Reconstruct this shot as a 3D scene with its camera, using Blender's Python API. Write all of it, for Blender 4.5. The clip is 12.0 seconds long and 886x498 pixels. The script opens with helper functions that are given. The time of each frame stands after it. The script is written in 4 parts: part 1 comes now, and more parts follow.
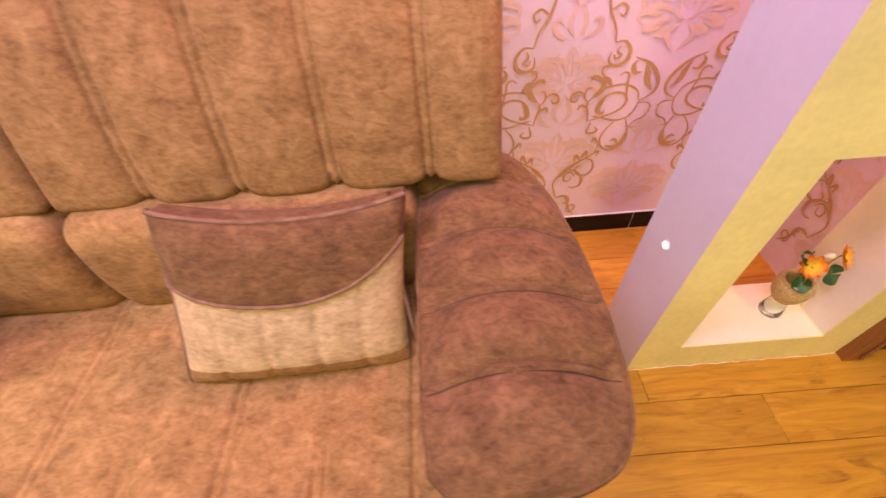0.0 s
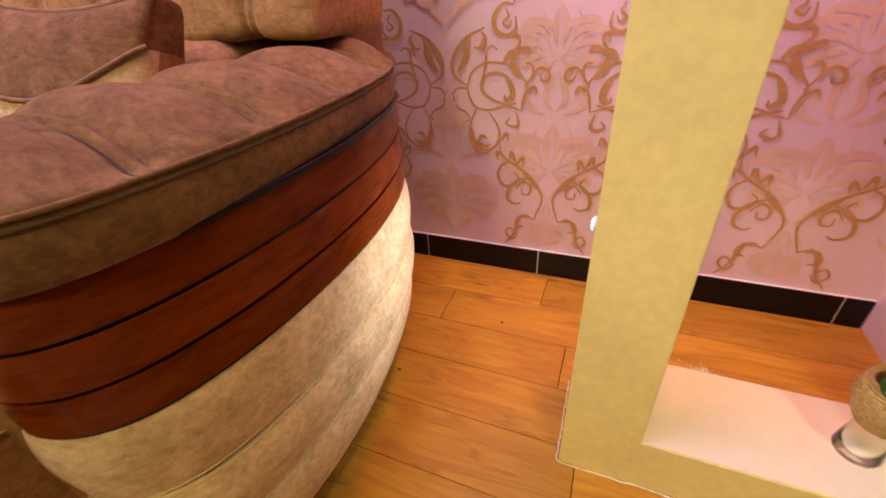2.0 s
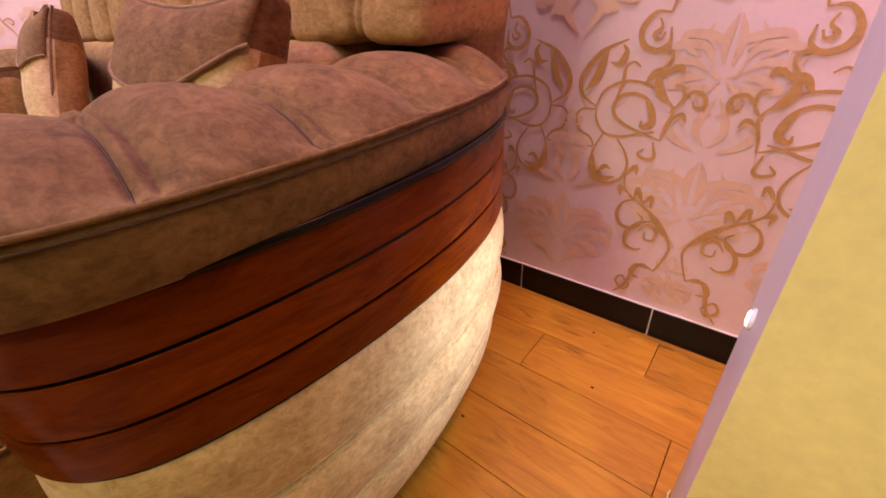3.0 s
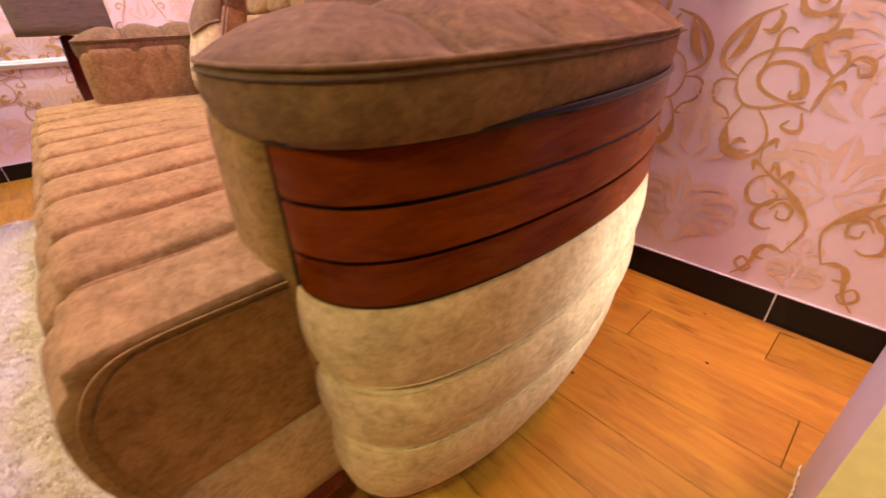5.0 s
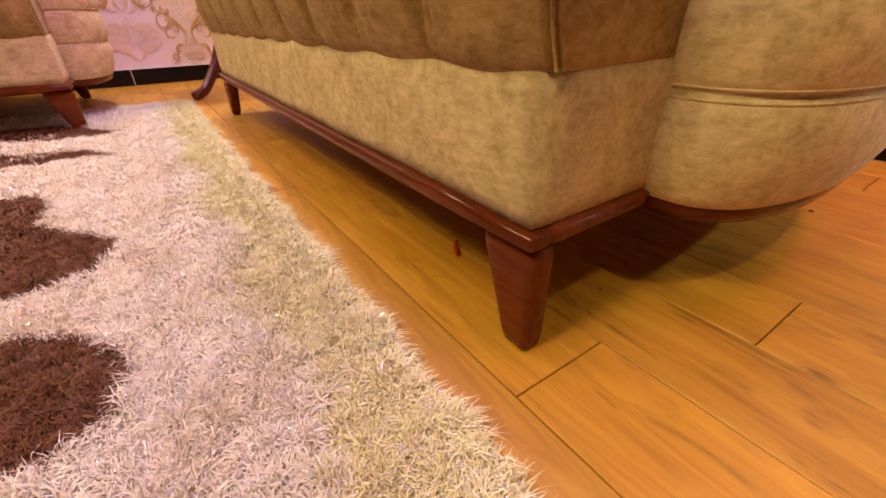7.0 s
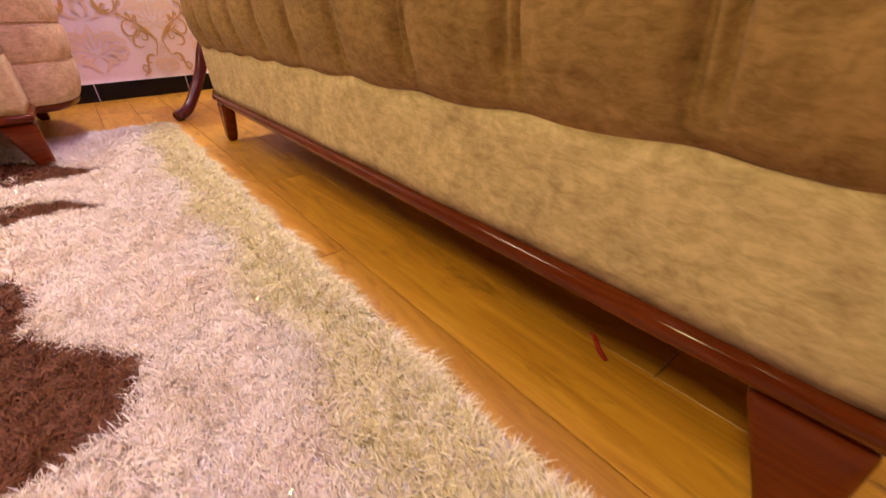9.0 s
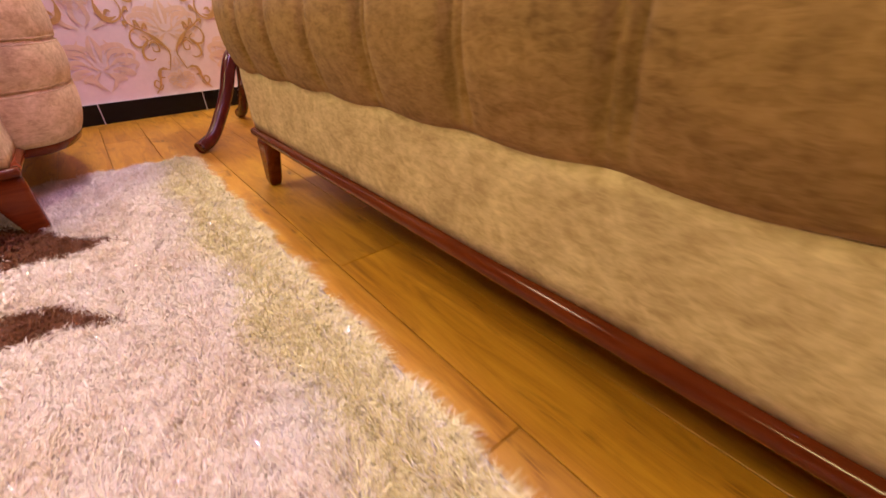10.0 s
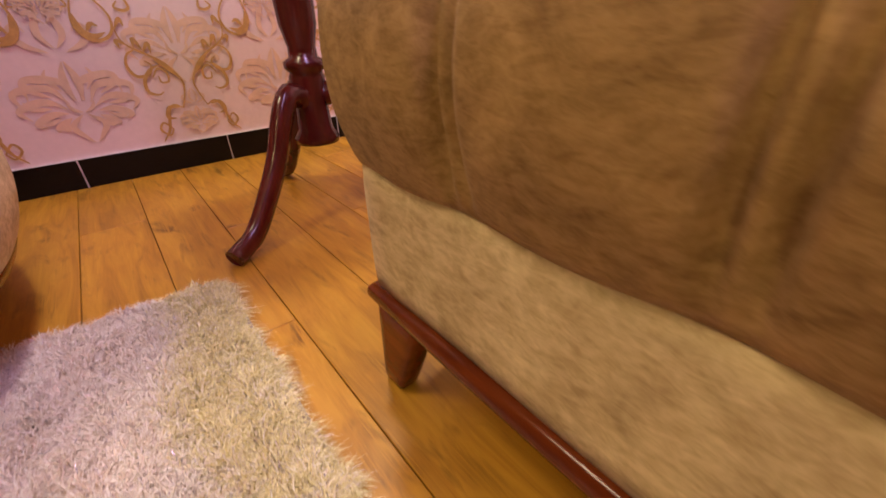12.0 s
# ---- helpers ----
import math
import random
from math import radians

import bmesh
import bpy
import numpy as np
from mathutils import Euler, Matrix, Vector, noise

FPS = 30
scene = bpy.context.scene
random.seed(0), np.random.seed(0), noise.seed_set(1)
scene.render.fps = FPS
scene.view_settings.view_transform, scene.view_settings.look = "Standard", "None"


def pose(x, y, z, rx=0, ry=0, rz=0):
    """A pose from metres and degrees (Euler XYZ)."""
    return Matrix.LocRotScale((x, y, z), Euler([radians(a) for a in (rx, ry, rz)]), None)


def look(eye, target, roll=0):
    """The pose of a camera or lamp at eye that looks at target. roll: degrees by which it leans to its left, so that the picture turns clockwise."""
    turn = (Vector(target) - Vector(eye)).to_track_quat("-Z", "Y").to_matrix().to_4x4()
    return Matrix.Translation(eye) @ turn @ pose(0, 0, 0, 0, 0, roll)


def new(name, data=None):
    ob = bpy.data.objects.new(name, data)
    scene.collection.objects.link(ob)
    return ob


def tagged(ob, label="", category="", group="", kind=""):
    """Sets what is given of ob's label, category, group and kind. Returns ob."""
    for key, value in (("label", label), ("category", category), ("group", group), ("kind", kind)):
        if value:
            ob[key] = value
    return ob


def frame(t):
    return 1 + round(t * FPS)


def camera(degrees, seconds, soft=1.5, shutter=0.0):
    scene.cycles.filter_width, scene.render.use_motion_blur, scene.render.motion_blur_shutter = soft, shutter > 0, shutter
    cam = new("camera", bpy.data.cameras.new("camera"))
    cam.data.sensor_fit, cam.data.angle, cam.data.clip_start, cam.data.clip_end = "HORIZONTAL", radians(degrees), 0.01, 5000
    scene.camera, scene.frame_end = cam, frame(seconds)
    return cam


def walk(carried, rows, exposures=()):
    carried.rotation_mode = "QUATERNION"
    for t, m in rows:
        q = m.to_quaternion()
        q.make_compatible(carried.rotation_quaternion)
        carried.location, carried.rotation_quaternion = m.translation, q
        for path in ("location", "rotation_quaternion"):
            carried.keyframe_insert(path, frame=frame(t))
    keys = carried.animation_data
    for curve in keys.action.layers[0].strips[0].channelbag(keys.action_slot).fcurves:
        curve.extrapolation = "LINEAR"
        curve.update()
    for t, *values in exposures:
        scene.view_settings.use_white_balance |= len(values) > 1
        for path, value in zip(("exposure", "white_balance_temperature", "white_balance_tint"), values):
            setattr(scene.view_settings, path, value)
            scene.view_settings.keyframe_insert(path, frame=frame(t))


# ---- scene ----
cam = camera(95.0, 12.0, soft=1.6, shutter=0.22)
PATH = [
    (0, (0.106, 0.107, 1.241), (0.112, 1.425, -0.263), -4.3),
    (0.5, (0.402, 0.106, 1.093), (0.302, 1.443, -0.391), -4.4),
    (1, (0.562, 0.137, 0.966), (0.199, 1.448, -0.5), -6.5),
    (1.5, (0.658, 0.09, 0.881), (0.117, 1.389, -0.541), -5.5),
    (2, (0.659, 0.148, 0.789), (-0.029, 1.691, -0.282), -4.2),
    (2.5, (0.614, 0.27, 0.777), (-0.337, 1.695, -0.255), -3.1),
    (4.5, (0.639, 0.253, 0.756), (-0.637, 1.437, -0.23), -3.8),
    (5, (0.566, 0.093, 0.714), (-0.745, 1.229, -0.281), -2.6),
    (5.5, (0.534, -0.081, 0.573), (-0.851, 0.972, -0.414), -2.6),
    (6, (0.504, -0.171, 0.404), (-0.943, 0.784, -0.593), -2.0),
    (6.5, (0.462, -0.218, 0.342), (-0.986, 0.732, -0.659), -1.4),
    (8.5, (0.287, -0.305, 0.36), (-1.052, 0.782, -0.651), -0.9),
    (9, (0.146, -0.302, 0.388), (-1.194, 0.775, -0.634), -1.3),
    (9.5, (-0.028, -0.292, 0.423), (-1.365, 0.791, -0.595), -1.1),
    (10, (-0.308, -0.279, 0.414), (-1.651, 0.79, -0.612), -1.8),
    (10.5, (-0.568, -0.233, 0.416), (-1.913, 0.837, -0.607), -1.7),
    (11, (-0.784, -0.218, 0.425), (-2.13, 0.854, -0.595), -1.7),
    (11.5, (-0.93, -0.185, 0.392), (-2.287, 0.876, -0.624), -2.2),
    (12, (-1.095, -0.162, 0.422), (-2.467, 0.904, -0.567), -2.0),
]
EXPOSURE = [(0.0, -0.22), (1.0, -0.34), (2.5, -0.42), (4.5, -0.38), (5.0, -0.15), (5.5, -0.12), (8.5, -0.2), (9.5, -0.28), (10.5, -0.38), (12.0, -0.62)]
walk(cam, [(t, look(eye, target, roll)) for t, eye, target, roll in PATH], EXPOSURE)

# ---- light ----
world = bpy.data.worlds.new("room_air")
scene.world = world
world.use_nodes = True
world.node_tree.nodes["Background"].inputs[0].default_value = (0.9, 0.7, 0.65, 1)
world.node_tree.nodes["Background"].inputs[1].default_value = 0.005


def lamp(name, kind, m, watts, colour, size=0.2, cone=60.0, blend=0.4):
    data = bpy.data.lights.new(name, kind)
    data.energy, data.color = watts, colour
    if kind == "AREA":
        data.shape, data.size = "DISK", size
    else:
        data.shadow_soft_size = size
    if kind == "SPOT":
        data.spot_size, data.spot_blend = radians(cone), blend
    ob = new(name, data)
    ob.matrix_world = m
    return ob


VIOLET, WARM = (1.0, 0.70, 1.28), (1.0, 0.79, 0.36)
# Unseen ceiling spots, added and tinted to brighten the sofa, floor and walls.
lamp("unseen_fill_spot", "SPOT", look((0.05, 0.06, 2.6), (0.20, 0.70, 0.6)), 80, VIOLET, 0.30, 130, 0.5)
lamp("unseen_fill_spot", "SPOT", look((-0.75, 0.20, 2.6), (-0.72, 0.50, 0)), 84, (1.0, 0.66, 1.30), 0.22, 150, 0.5)
lamp("unseen_fill_spot", "SPOT", look((0.10, -1.95, 2.6), (0.05, 0.0, 0.2)), 300, WARM, 0.35, 84, 1.0)
lamp("unseen_fill_spot", "SPOT", look((-2.15, 0.30, 2.6), (-2.68, 0.25, 0.7)), 190, (1.0, 0.90, 0.82), 0.12, 130, 0.5)
lamp("unseen_fill_spot", "SPOT", look((-1.75, -1.10, 2.6), (-1.6, -0.2, 0.1)), 175, (1.0, 0.80, 0.52), 0.3, 120, 0.5)
lamp("unseen_fill_spot", "SPOT", look((1.30, -0.35, 2.6), (1.30, 0.50, 0)), 115, (1.0, 0.86, 0.46), 0.08, 60, 0.7)
lamp("unseen_fill_spot", "SPOT", look((0.30, 0.85, 2.6), (0.36, 1.24, 1.75)), 135, (1.0, 0.86, 0.90), 0.12, 72, 1.0)
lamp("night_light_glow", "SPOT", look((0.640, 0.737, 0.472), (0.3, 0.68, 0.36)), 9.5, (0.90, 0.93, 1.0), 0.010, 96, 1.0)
# Unseen red lamp, added to redden the nook and the floor by the wall.
lamp("unseen_red_fill", "AREA", look((0.85, 1.08, 2.5), (0.85, 1.05, 0)), 23, (1.0, 0.26, 0.26), 0.25)


# ---- materials ----
def tree(name):
    m = bpy.data.materials.new(name)
    m.use_nodes = True
    t = m.node_tree
    return m, t, t.nodes["Principled BSDF"]


def node(t, kind, **inputs):
    n = t.nodes.new(kind)
    for key, value in inputs.items():
        n.inputs[key.replace("_", " ")].default_value = value
    return n


def coords(t, scale=(1, 1, 1), random_shift=False):
    tc = t.nodes.new("ShaderNodeTexCoord")
    mp = t.nodes.new("ShaderNodeMapping")
    mp.inputs["Scale"].default_value = scale
    t.links.new(tc.outputs["Object"], mp.inputs["Vector"])
    if random_shift:
        info = t.nodes.new("ShaderNodeObjectInfo")
        mul = t.nodes.new("ShaderNodeMath")
        mul.operation = "MULTIPLY"
        mul.inputs[1].default_value = 37.0
        t.links.new(info.outputs["Random"], mul.inputs[0])
        t.links.new(mul.outputs[0], mp.inputs["Location"])
    return mp.outputs["Vector"]


def ramp(t, fac, stops):
    r = t.nodes.new("ShaderNodeValToRGB")
    el = r.color_ramp.elements
    while len(el) < len(stops):
        el.new(0.5)
    for e, (p, c) in zip(el, stops):
        e.position, e.color = p, (*c, 1)
    t.links.new(fac, r.inputs["Fac"])
    return r.outputs["Color"]


def noise_tex(t, vec, scale, detail=4.0, rough=0.6, distort=0.0):
    n = node(t, "ShaderNodeTexNoise", Scale=scale, Detail=detail, Roughness=rough, Distortion=distort)
    t.links.new(vec, n.inputs["Vector"])
    return n.outputs["Fac"]


def mixed(t, a, b, fac, mode="MIX"):
    m = t.nodes.new("ShaderNodeMix")
    m.data_type, m.blend_type = "RGBA", mode
    if isinstance(fac, float):
        m.inputs["Factor"].default_value = fac
    else:
        t.links.new(fac, m.inputs["Factor"])
    t.links.new(a, m.inputs["A"])
    t.links.new(b, m.inputs["B"])
    return m.outputs["Result"]


def bump(t, bsdf, height, strength, distance=0.002):
    b = node(t, "ShaderNodeBump", Strength=strength, Distance=distance)
    t.links.new(height, b.inputs["Height"])
    t.links.new(b.outputs["Normal"], bsdf.inputs["Normal"])


def suede(name, dark, mid, light, sheen=0.07):
    """Mottled velour: cloudy patches, short crushed streaks and a fine nap."""
    m, t, b = tree(name)
    v = coords(t, (1, 1, 1), True)
    big = noise_tex(t, v, 19.0, 7, 0.70, 0.6)
    col = ramp(t, big, [(0.30, dark), (0.52, mid), (0.72, light)])
    streak = noise_tex(t, coords(t, (1.0, 1.6, 2.4), True), 52.0, 6, 0.72, 0.5)
    col2 = ramp(t, streak, [(0.36, dark), (0.60, light)])
    col = mixed(t, col, col2, 0.36)
    t.links.new(col, b.inputs["Base Color"])
    b.inputs["Roughness"].default_value = 0.85
    b.inputs["Specular IOR Level"].default_value = 0.2
    b.inputs["Sheen Weight"].default_value = sheen
    b.inputs["Sheen Roughness"].default_value = 0.45
    b.inputs["Sheen Tint"].default_value = (1.0, 0.86, 0.80, 1)
    bump(t, b, mixed(t, noise_tex(t, v, 420.0, 2), streak, 0.5), 0.30, 0.0012)
    return m


def paint(name, colour, rough=0.6, vary=0.06, grain=180.0, strength=0.12):
    m, t, b = tree(name)
    v = coords(t)
    lo = tuple(c * (1 - vary) for c in colour)
    hi = tuple(min(1.0, c * (1 + vary)) for c in colour)
    c1 = ramp(t, noise_tex(t, v, 5.0, 5, 0.6), [(0.35, lo), (0.65, hi)])
    c2 = ramp(t, noise_tex(t, v, 60.0, 3, 0.6), [(0.35, lo), (0.65, hi)])
    t.links.new(mixed(t, c1, c2, 0.4), b.inputs["Base Color"])
    b.inputs["Roughness"].default_value = rough
    bump(t, b, noise_tex(t, v, grain, 3), strength, 0.001)
    return m


def timber(name, dark, mid, light, along=(1, 14, 14), rough=0.32, scale=5.0, coat=0.0, shift=True, knots=0.0):
    m, t, b = tree(name)
    v = coords(t, along, shift)
    g = noise_tex(t, v, scale, 6, 0.62, 1.4)
    fine = noise_tex(t, coords(t, (along[0] * 2, along[1] * 5, along[2] * 5), shift), scale * 2, 4, 0.6)
    col = ramp(t, g, [(0.20, dark), (0.45, mid), (0.70, light)])
    col = mixed(t, col, ramp(t, fine, [(0.3, dark), (0.6, light)]), 0.12)
    if knots:
        spot = noise_tex(t, coords(t, (3.0, 9.0, 9.0), shift), 2.6, 3, 0.5, 0.8)
        dk = ramp(t, spot, [(0.53, (0, 0, 0)), (0.68, (1, 1, 1))])
        streaks = noise_tex(t, coords(t, (2.4, 46.0, 46.0), shift), 3.0, 5, 0.7, 0.6)
        ring = ramp(t, streaks, [(0.38, tuple(c * 0.55 for c in dark)), (0.50, dark), (0.60, mid)])
        col = mixed(t, col, ring, mixed(t, dk, ramp(t, g, [(0.4, (0.0,) * 3), (0.6, (knots,) * 3)]), 1.0, "MULTIPLY"))
    if shift:
        info = t.nodes.new("ShaderNodeObjectInfo")
        tone = ramp(t, info.outputs["Random"], [(0.0, (0.84, 0.82, 0.80)), (1.0, (1.08, 1.04, 1.0))])
        col = mixed(t, col, tone, 1.0, "MULTIPLY")
    t.links.new(col, b.inputs["Base Color"])
    b.inputs["Roughness"].default_value = rough
    b.inputs["Coat Weight"].default_value = coat
    b.inputs["Coat Roughness"].default_value = 0.08
    bump(t, b, fine, 0.06, 0.0008)
    return m


def plain(name, colour, rough=0.5, metal=0.0, vary=0.1, scale=30.0):
    m, t, b = tree(name)
    v = coords(t)
    c = ramp(t, noise_tex(t, v, scale, 4), [(0.3, tuple(x * (1 - vary) for x in colour)), (0.7, tuple(min(1, x * (1 + vary)) for x in colour))])
    t.links.new(c, b.inputs["Base Color"])
    b.inputs["Roughness"].default_value = rough
    b.inputs["Metallic"].default_value = metal
    return m


BROWN = suede("brown_velour", (0.070, 0.034, 0.012), (0.158, 0.085, 0.032), (0.285, 0.165, 0.070), 0.09)
CAMEL = suede("camel_velour", (0.150, 0.080, 0.022), (0.315, 0.182, 0.062), (0.50, 0.310, 0.122))
BEIGE = suede("beige_velour", (0.33, 0.220, 0.105), (0.57, 0.420, 0.225), (0.80, 0.64, 0.38))
PIPING = suede("piping_velour", (0.14, 0.08, 0.04), (0.24, 0.145, 0.08), (0.34, 0.21, 0.13))
# Dark brown for stitching, crumbs and the painted shade lines in arm tucks.
SHADOW = plain("seam_thread_shade", (0.07, 0.035, 0.018), 0.8)
MAHOGANY = timber("mahogany_gloss", (0.066, 0.010, 0.0025), (0.120, 0.021, 0.005), (0.185, 0.039, 0.009), (1, 9, 9), 0.15, 4.0, 0.0)
MAHOGANY.node_tree.nodes["Principled BSDF"].inputs["Specular IOR Level"].default_value = 0.2
BAND = timber("cherry_band", (0.058, 0.008, 0.0008), (0.130, 0.022, 0.0015), (0.205, 0.042, 0.003), (2, 2, 10), 0.19, 5.0, 0.0)
BAND.node_tree.nodes["Principled BSDF"].inputs["Specular IOR Level"].default_value = 0.07
INK = plain("black_lacquer", (0.006, 0.003, 0.003), 0.16)
INK.node_tree.nodes["Principled BSDF"].inputs["Specular IOR Level"].default_value = 0.15
PLANK = timber("oak_laminate", (0.23, 0.092, 0.008), (0.49, 0.230, 0.020), (0.63, 0.335, 0.036), (1.0, 9, 9), 0.42, 3.2, 0.0, True, 0.9)
GAP = plain("joint_shadow", (0.07, 0.03, 0.012), 0.9)
WALLPAPER = paint("pink_wallpaper", (0.84, 0.68, 0.70), 0.55, 0.05, 420.0, 0.35)
GOLD = plain("gold_print", (0.56, 0.33, 0.12), 0.45, 0.0, 0.12, 90.0)
PALE = paint("embossed_print", (0.815, 0.595, 0.465), 0.38, 0.10, 700.0, 0.8)
TILE = plain("black_tile", (0.006, 0.005, 0.006), 0.2)
TILE.node_tree.nodes["Principled BSDF"].inputs["Specular IOR Level"].default_value = 0.25
GROUT = plain("white_grout", (0.75, 0.70, 0.68), 0.8)
YELLOW = paint("yellow_tone", (0.86, 0.80, 0.35), 0.5, 0.10)
LILAC = paint("lilac_tone", (0.68, 0.64, 0.74), 0.45, 0.04)
CREAM = paint("cream_tone", (0.86, 0.80, 0.60), 0.5, 0.04)
# Unseen walls and ceiling close the room; their dark tone cuts bounced light.
FARWALL = paint("unseen_wall_rose_brown", (0.20, 0.13, 0.10), 0.7, 0.05)
CEILING = paint("unseen_ceiling_dim", (0.34, 0.29, 0.26), 0.8, 0.04)
WHITE = paint("white_paint", (0.80, 0.78, 0.76), 0.5, 0.03)
CASING = timber("casing_wood", (0.14, 0.045, 0.010), (0.24, 0.085, 0.020), (0.32, 0.12, 0.03), (9, 9, 1), 0.35, 4.0, 0.2)


# ---- mesh tools ----
def mesh_object(name, verts, faces, mats, smooth=True, indices=None):
    me = bpy.data.meshes.new(name)
    me.from_pydata([tuple(v) for v in verts], [], [tuple(f) for f in faces])
    for m in mats if isinstance(mats, (list, tuple)) else [mats]:
        me.materials.append(m)
    if indices is not None:
        me.polygons.foreach_set("material_index", indices)
    me.polygons.foreach_set("use_smooth", [smooth] * len(me.polygons))
    me.update()
    return new(name, me)


def under(ob, parent, label=""):
    ob.parent = parent
    if label:
        ob["label"] = label
    return ob


def anchor(name, m, label, category, group=""):
    ob = new(name)
    ob.matrix_world = m
    ob.empty_display_size = 0.1
    return tagged(ob, label, category, group)


def part(name, bm, material, parent, label="", smooth=True):
    me = bpy.data.meshes.new(name)
    bmesh.ops.recalc_face_normals(bm, faces=bm.faces)
    bm.to_mesh(me)
    bm.free()
    me.materials.append(material)
    me.polygons.foreach_set("use_smooth", [smooth] * len(me.polygons))
    ob = new(name, me)
    return under(ob, parent, label)


def rbox(lo, hi, n, r, warp=None):
    """A rounded box between two corners as (verts, faces), cut n times along each axis; warp moves each place."""
    lo, hi = np.array(lo, float), np.array(hi, float)
    mid, half = (lo + hi) / 2, (hi - lo) / 2
    r = min(r, *half)
    index, verts, faces = {}, [], []

    def vert(i, j, k):
        key = (i, j, k)
        if key not in index:
            p = np.array([2 * i / n[0] - 1, 2 * j / n[1] - 1, 2 * k / n[2] - 1]) * half
            core = np.clip(p, -(half - r), half - r)
            d = p - core
            length = np.linalg.norm(d)
            if length > 1e-9:
                p = core + d / length * min(r, length)
            p = p + mid
            index[key] = len(verts)
            verts.append(warp(*p) if warp else tuple(p))
        return index[key]

    for a in range(3):
        b, c = (a + 1) % 3, (a + 2) % 3
        for side in (0, n[a]):
            for u in range(n[b]):
                for w in range(n[c]):
                    quad = []
                    for du, dw in ((0, 0), (1, 0), (1, 1), (0, 1)):
                        q = [0, 0, 0]
                        q[a], q[b], q[c] = side, u + du, w + dw
                        quad.append(vert(*q))
                    faces.append(quad if side else quad[::-1])
    return verts, faces


def box_part(name, lo, hi, mat, parent, r=0.004, n=(4, 4, 4), label="", warp=None, smooth=True):
    v, f = rbox(lo, hi, n, r, warp)
    return under(mesh_object(name, v, f, mat, smooth), parent, label)


def loft(rings, cap=True):
    """Closed rings of the same count, one above the other, as (verts, faces)."""
    n = len(rings[0])
    verts = [p for ring in rings for p in ring]
    faces = []
    for a in range(len(rings) - 1):
        for i in range(n):
            j = (i + 1) % n
            faces.append((a * n + i, a * n + j, (a + 1) * n + j, (a + 1) * n + i))
    if cap:
        faces.append(tuple(range(n))[::-1])
        faces.append(tuple((len(rings) - 1) * n + i for i in range(n)))
    return verts, faces


def smooth_line(points, count):
    """A Catmull-Rom line through the points, evenly cut."""
    pts = [Vector(p) for p in points]
    pts = [pts[0] * 2 - pts[1]] + pts + [pts[-1] * 2 - pts[-2]]
    fine = []
    for a in range(1, len(pts) - 2):
        p0, p1, p2, p3 = pts[a - 1:a + 3]
        for s in range(24):
            t = s / 24
            fine.append(0.5 * (2 * p1 + (p2 - p0) * t + (2 * p0 - 5 * p1 + 4 * p2 - p3) * t * t + (3 * p1 - p0 - 3 * p2 + p3) * t ** 3))
    fine.append(pts[-2])
    run = [0.0]
    for a, b in zip(fine, fine[1:]):
        run.append(run[-1] + (b - a).length)
    out, k = [], 0
    for i in range(count):
        s = run[-1] * i / (count - 1)
        while k < len(run) - 2 and run[k + 1] < s:
            k += 1
        f = (s - run[k]) / max(1e-9, run[k + 1] - run[k])
        out.append(fine[k].lerp(fine[k + 1], min(1, max(0, f))))
    return out


def tube(points, radius, sides=8, closed=False, squash=1.0):
    """A tube along points as (verts, faces); radius may be a number or one for each point."""
    pts = [Vector(p) for p in points]
    n = len(pts)
    verts, faces = [], []
    for i, p in enumerate(pts):
        a, b = (pts[i - 1], pts[(i + 1) % n]) if closed else (pts[max(0, i - 1)], pts[min(n - 1, i + 1)])
        d = (b - a).normalized()
        side = d.cross(Vector((0, 0, 1)))
        side = side.normalized() if side.length > 1e-4 else Vector((1, 0, 0))
        up = side.cross(d)
        rad = radius[i] if isinstance(radius, (list, tuple)) else radius
        for s in range(sides):
            w = 2 * math.pi * s / sides
            verts.append(p + side * math.cos(w) * rad + up * math.sin(w) * rad * squash)
    for i in range(n if closed else n - 1):
        j = (i + 1) % n
        for s in range(sides):
            q = (s + 1) % sides
            faces.append((i * sides + s, i * sides + q, j * sides + q, j * sides + s))
    if not closed:
        faces.append(tuple(range(sides)))
        faces.append(tuple((n - 1) * sides + s for s in range(sides))[::-1])
    return verts, faces


def tube_part(name, points, radius, mat, parent, sides=8, closed=False, squash=1.0, label=""):
    v, f = tube(points, radius, sides, closed, squash)
    return under(mesh_object(name, v, f, mat), parent, label)


def lathe(profile, sides=32):
    return loft([[(r * math.cos(2 * math.pi * s / sides), r * math.sin(2 * math.pi * s / sides), z) for s in range(sides)] for r, z in profile])


def bell(x, w):
    return math.exp(-(x / w) ** 2)


# ---- setting ----
BACK, LEFT, RIGHT, FRONT, TOP = 1.24, -2.713, 2.6, -3.2, 2.7


def slab(name, lo, hi, mat, kind="structure", label="", category=""):
    v, f = rbox(lo, hi, (1, 1, 1), 0.0)
    ob = mesh_object(name, v, f, mat, False)
    return tagged(ob, label, category, "", kind)


subfloor = slab("floor", (LEFT - 0.15, FRONT - 0.15, -0.06), (RIGHT + 0.15, BACK + 0.15, -0.010), GAP, label="glossy honey-oak laminate plank floor of the living room", category="floor")
slab("ceiling", (LEFT - 0.15, FRONT - 0.15, TOP), (RIGHT + 0.15, BACK + 0.15, TOP + 0.1), CEILING, label="unseen plain ceiling closing the room, dark to cut bounced light", category="ceiling")
wall_back = slab("wall_north", (LEFT - 0.15, BACK, -0.01), (RIGHT + 0.15, BACK + 0.15, TOP), WALLPAPER, label="pink wallpapered wall with gold scroll print behind the sofa", category="wall")
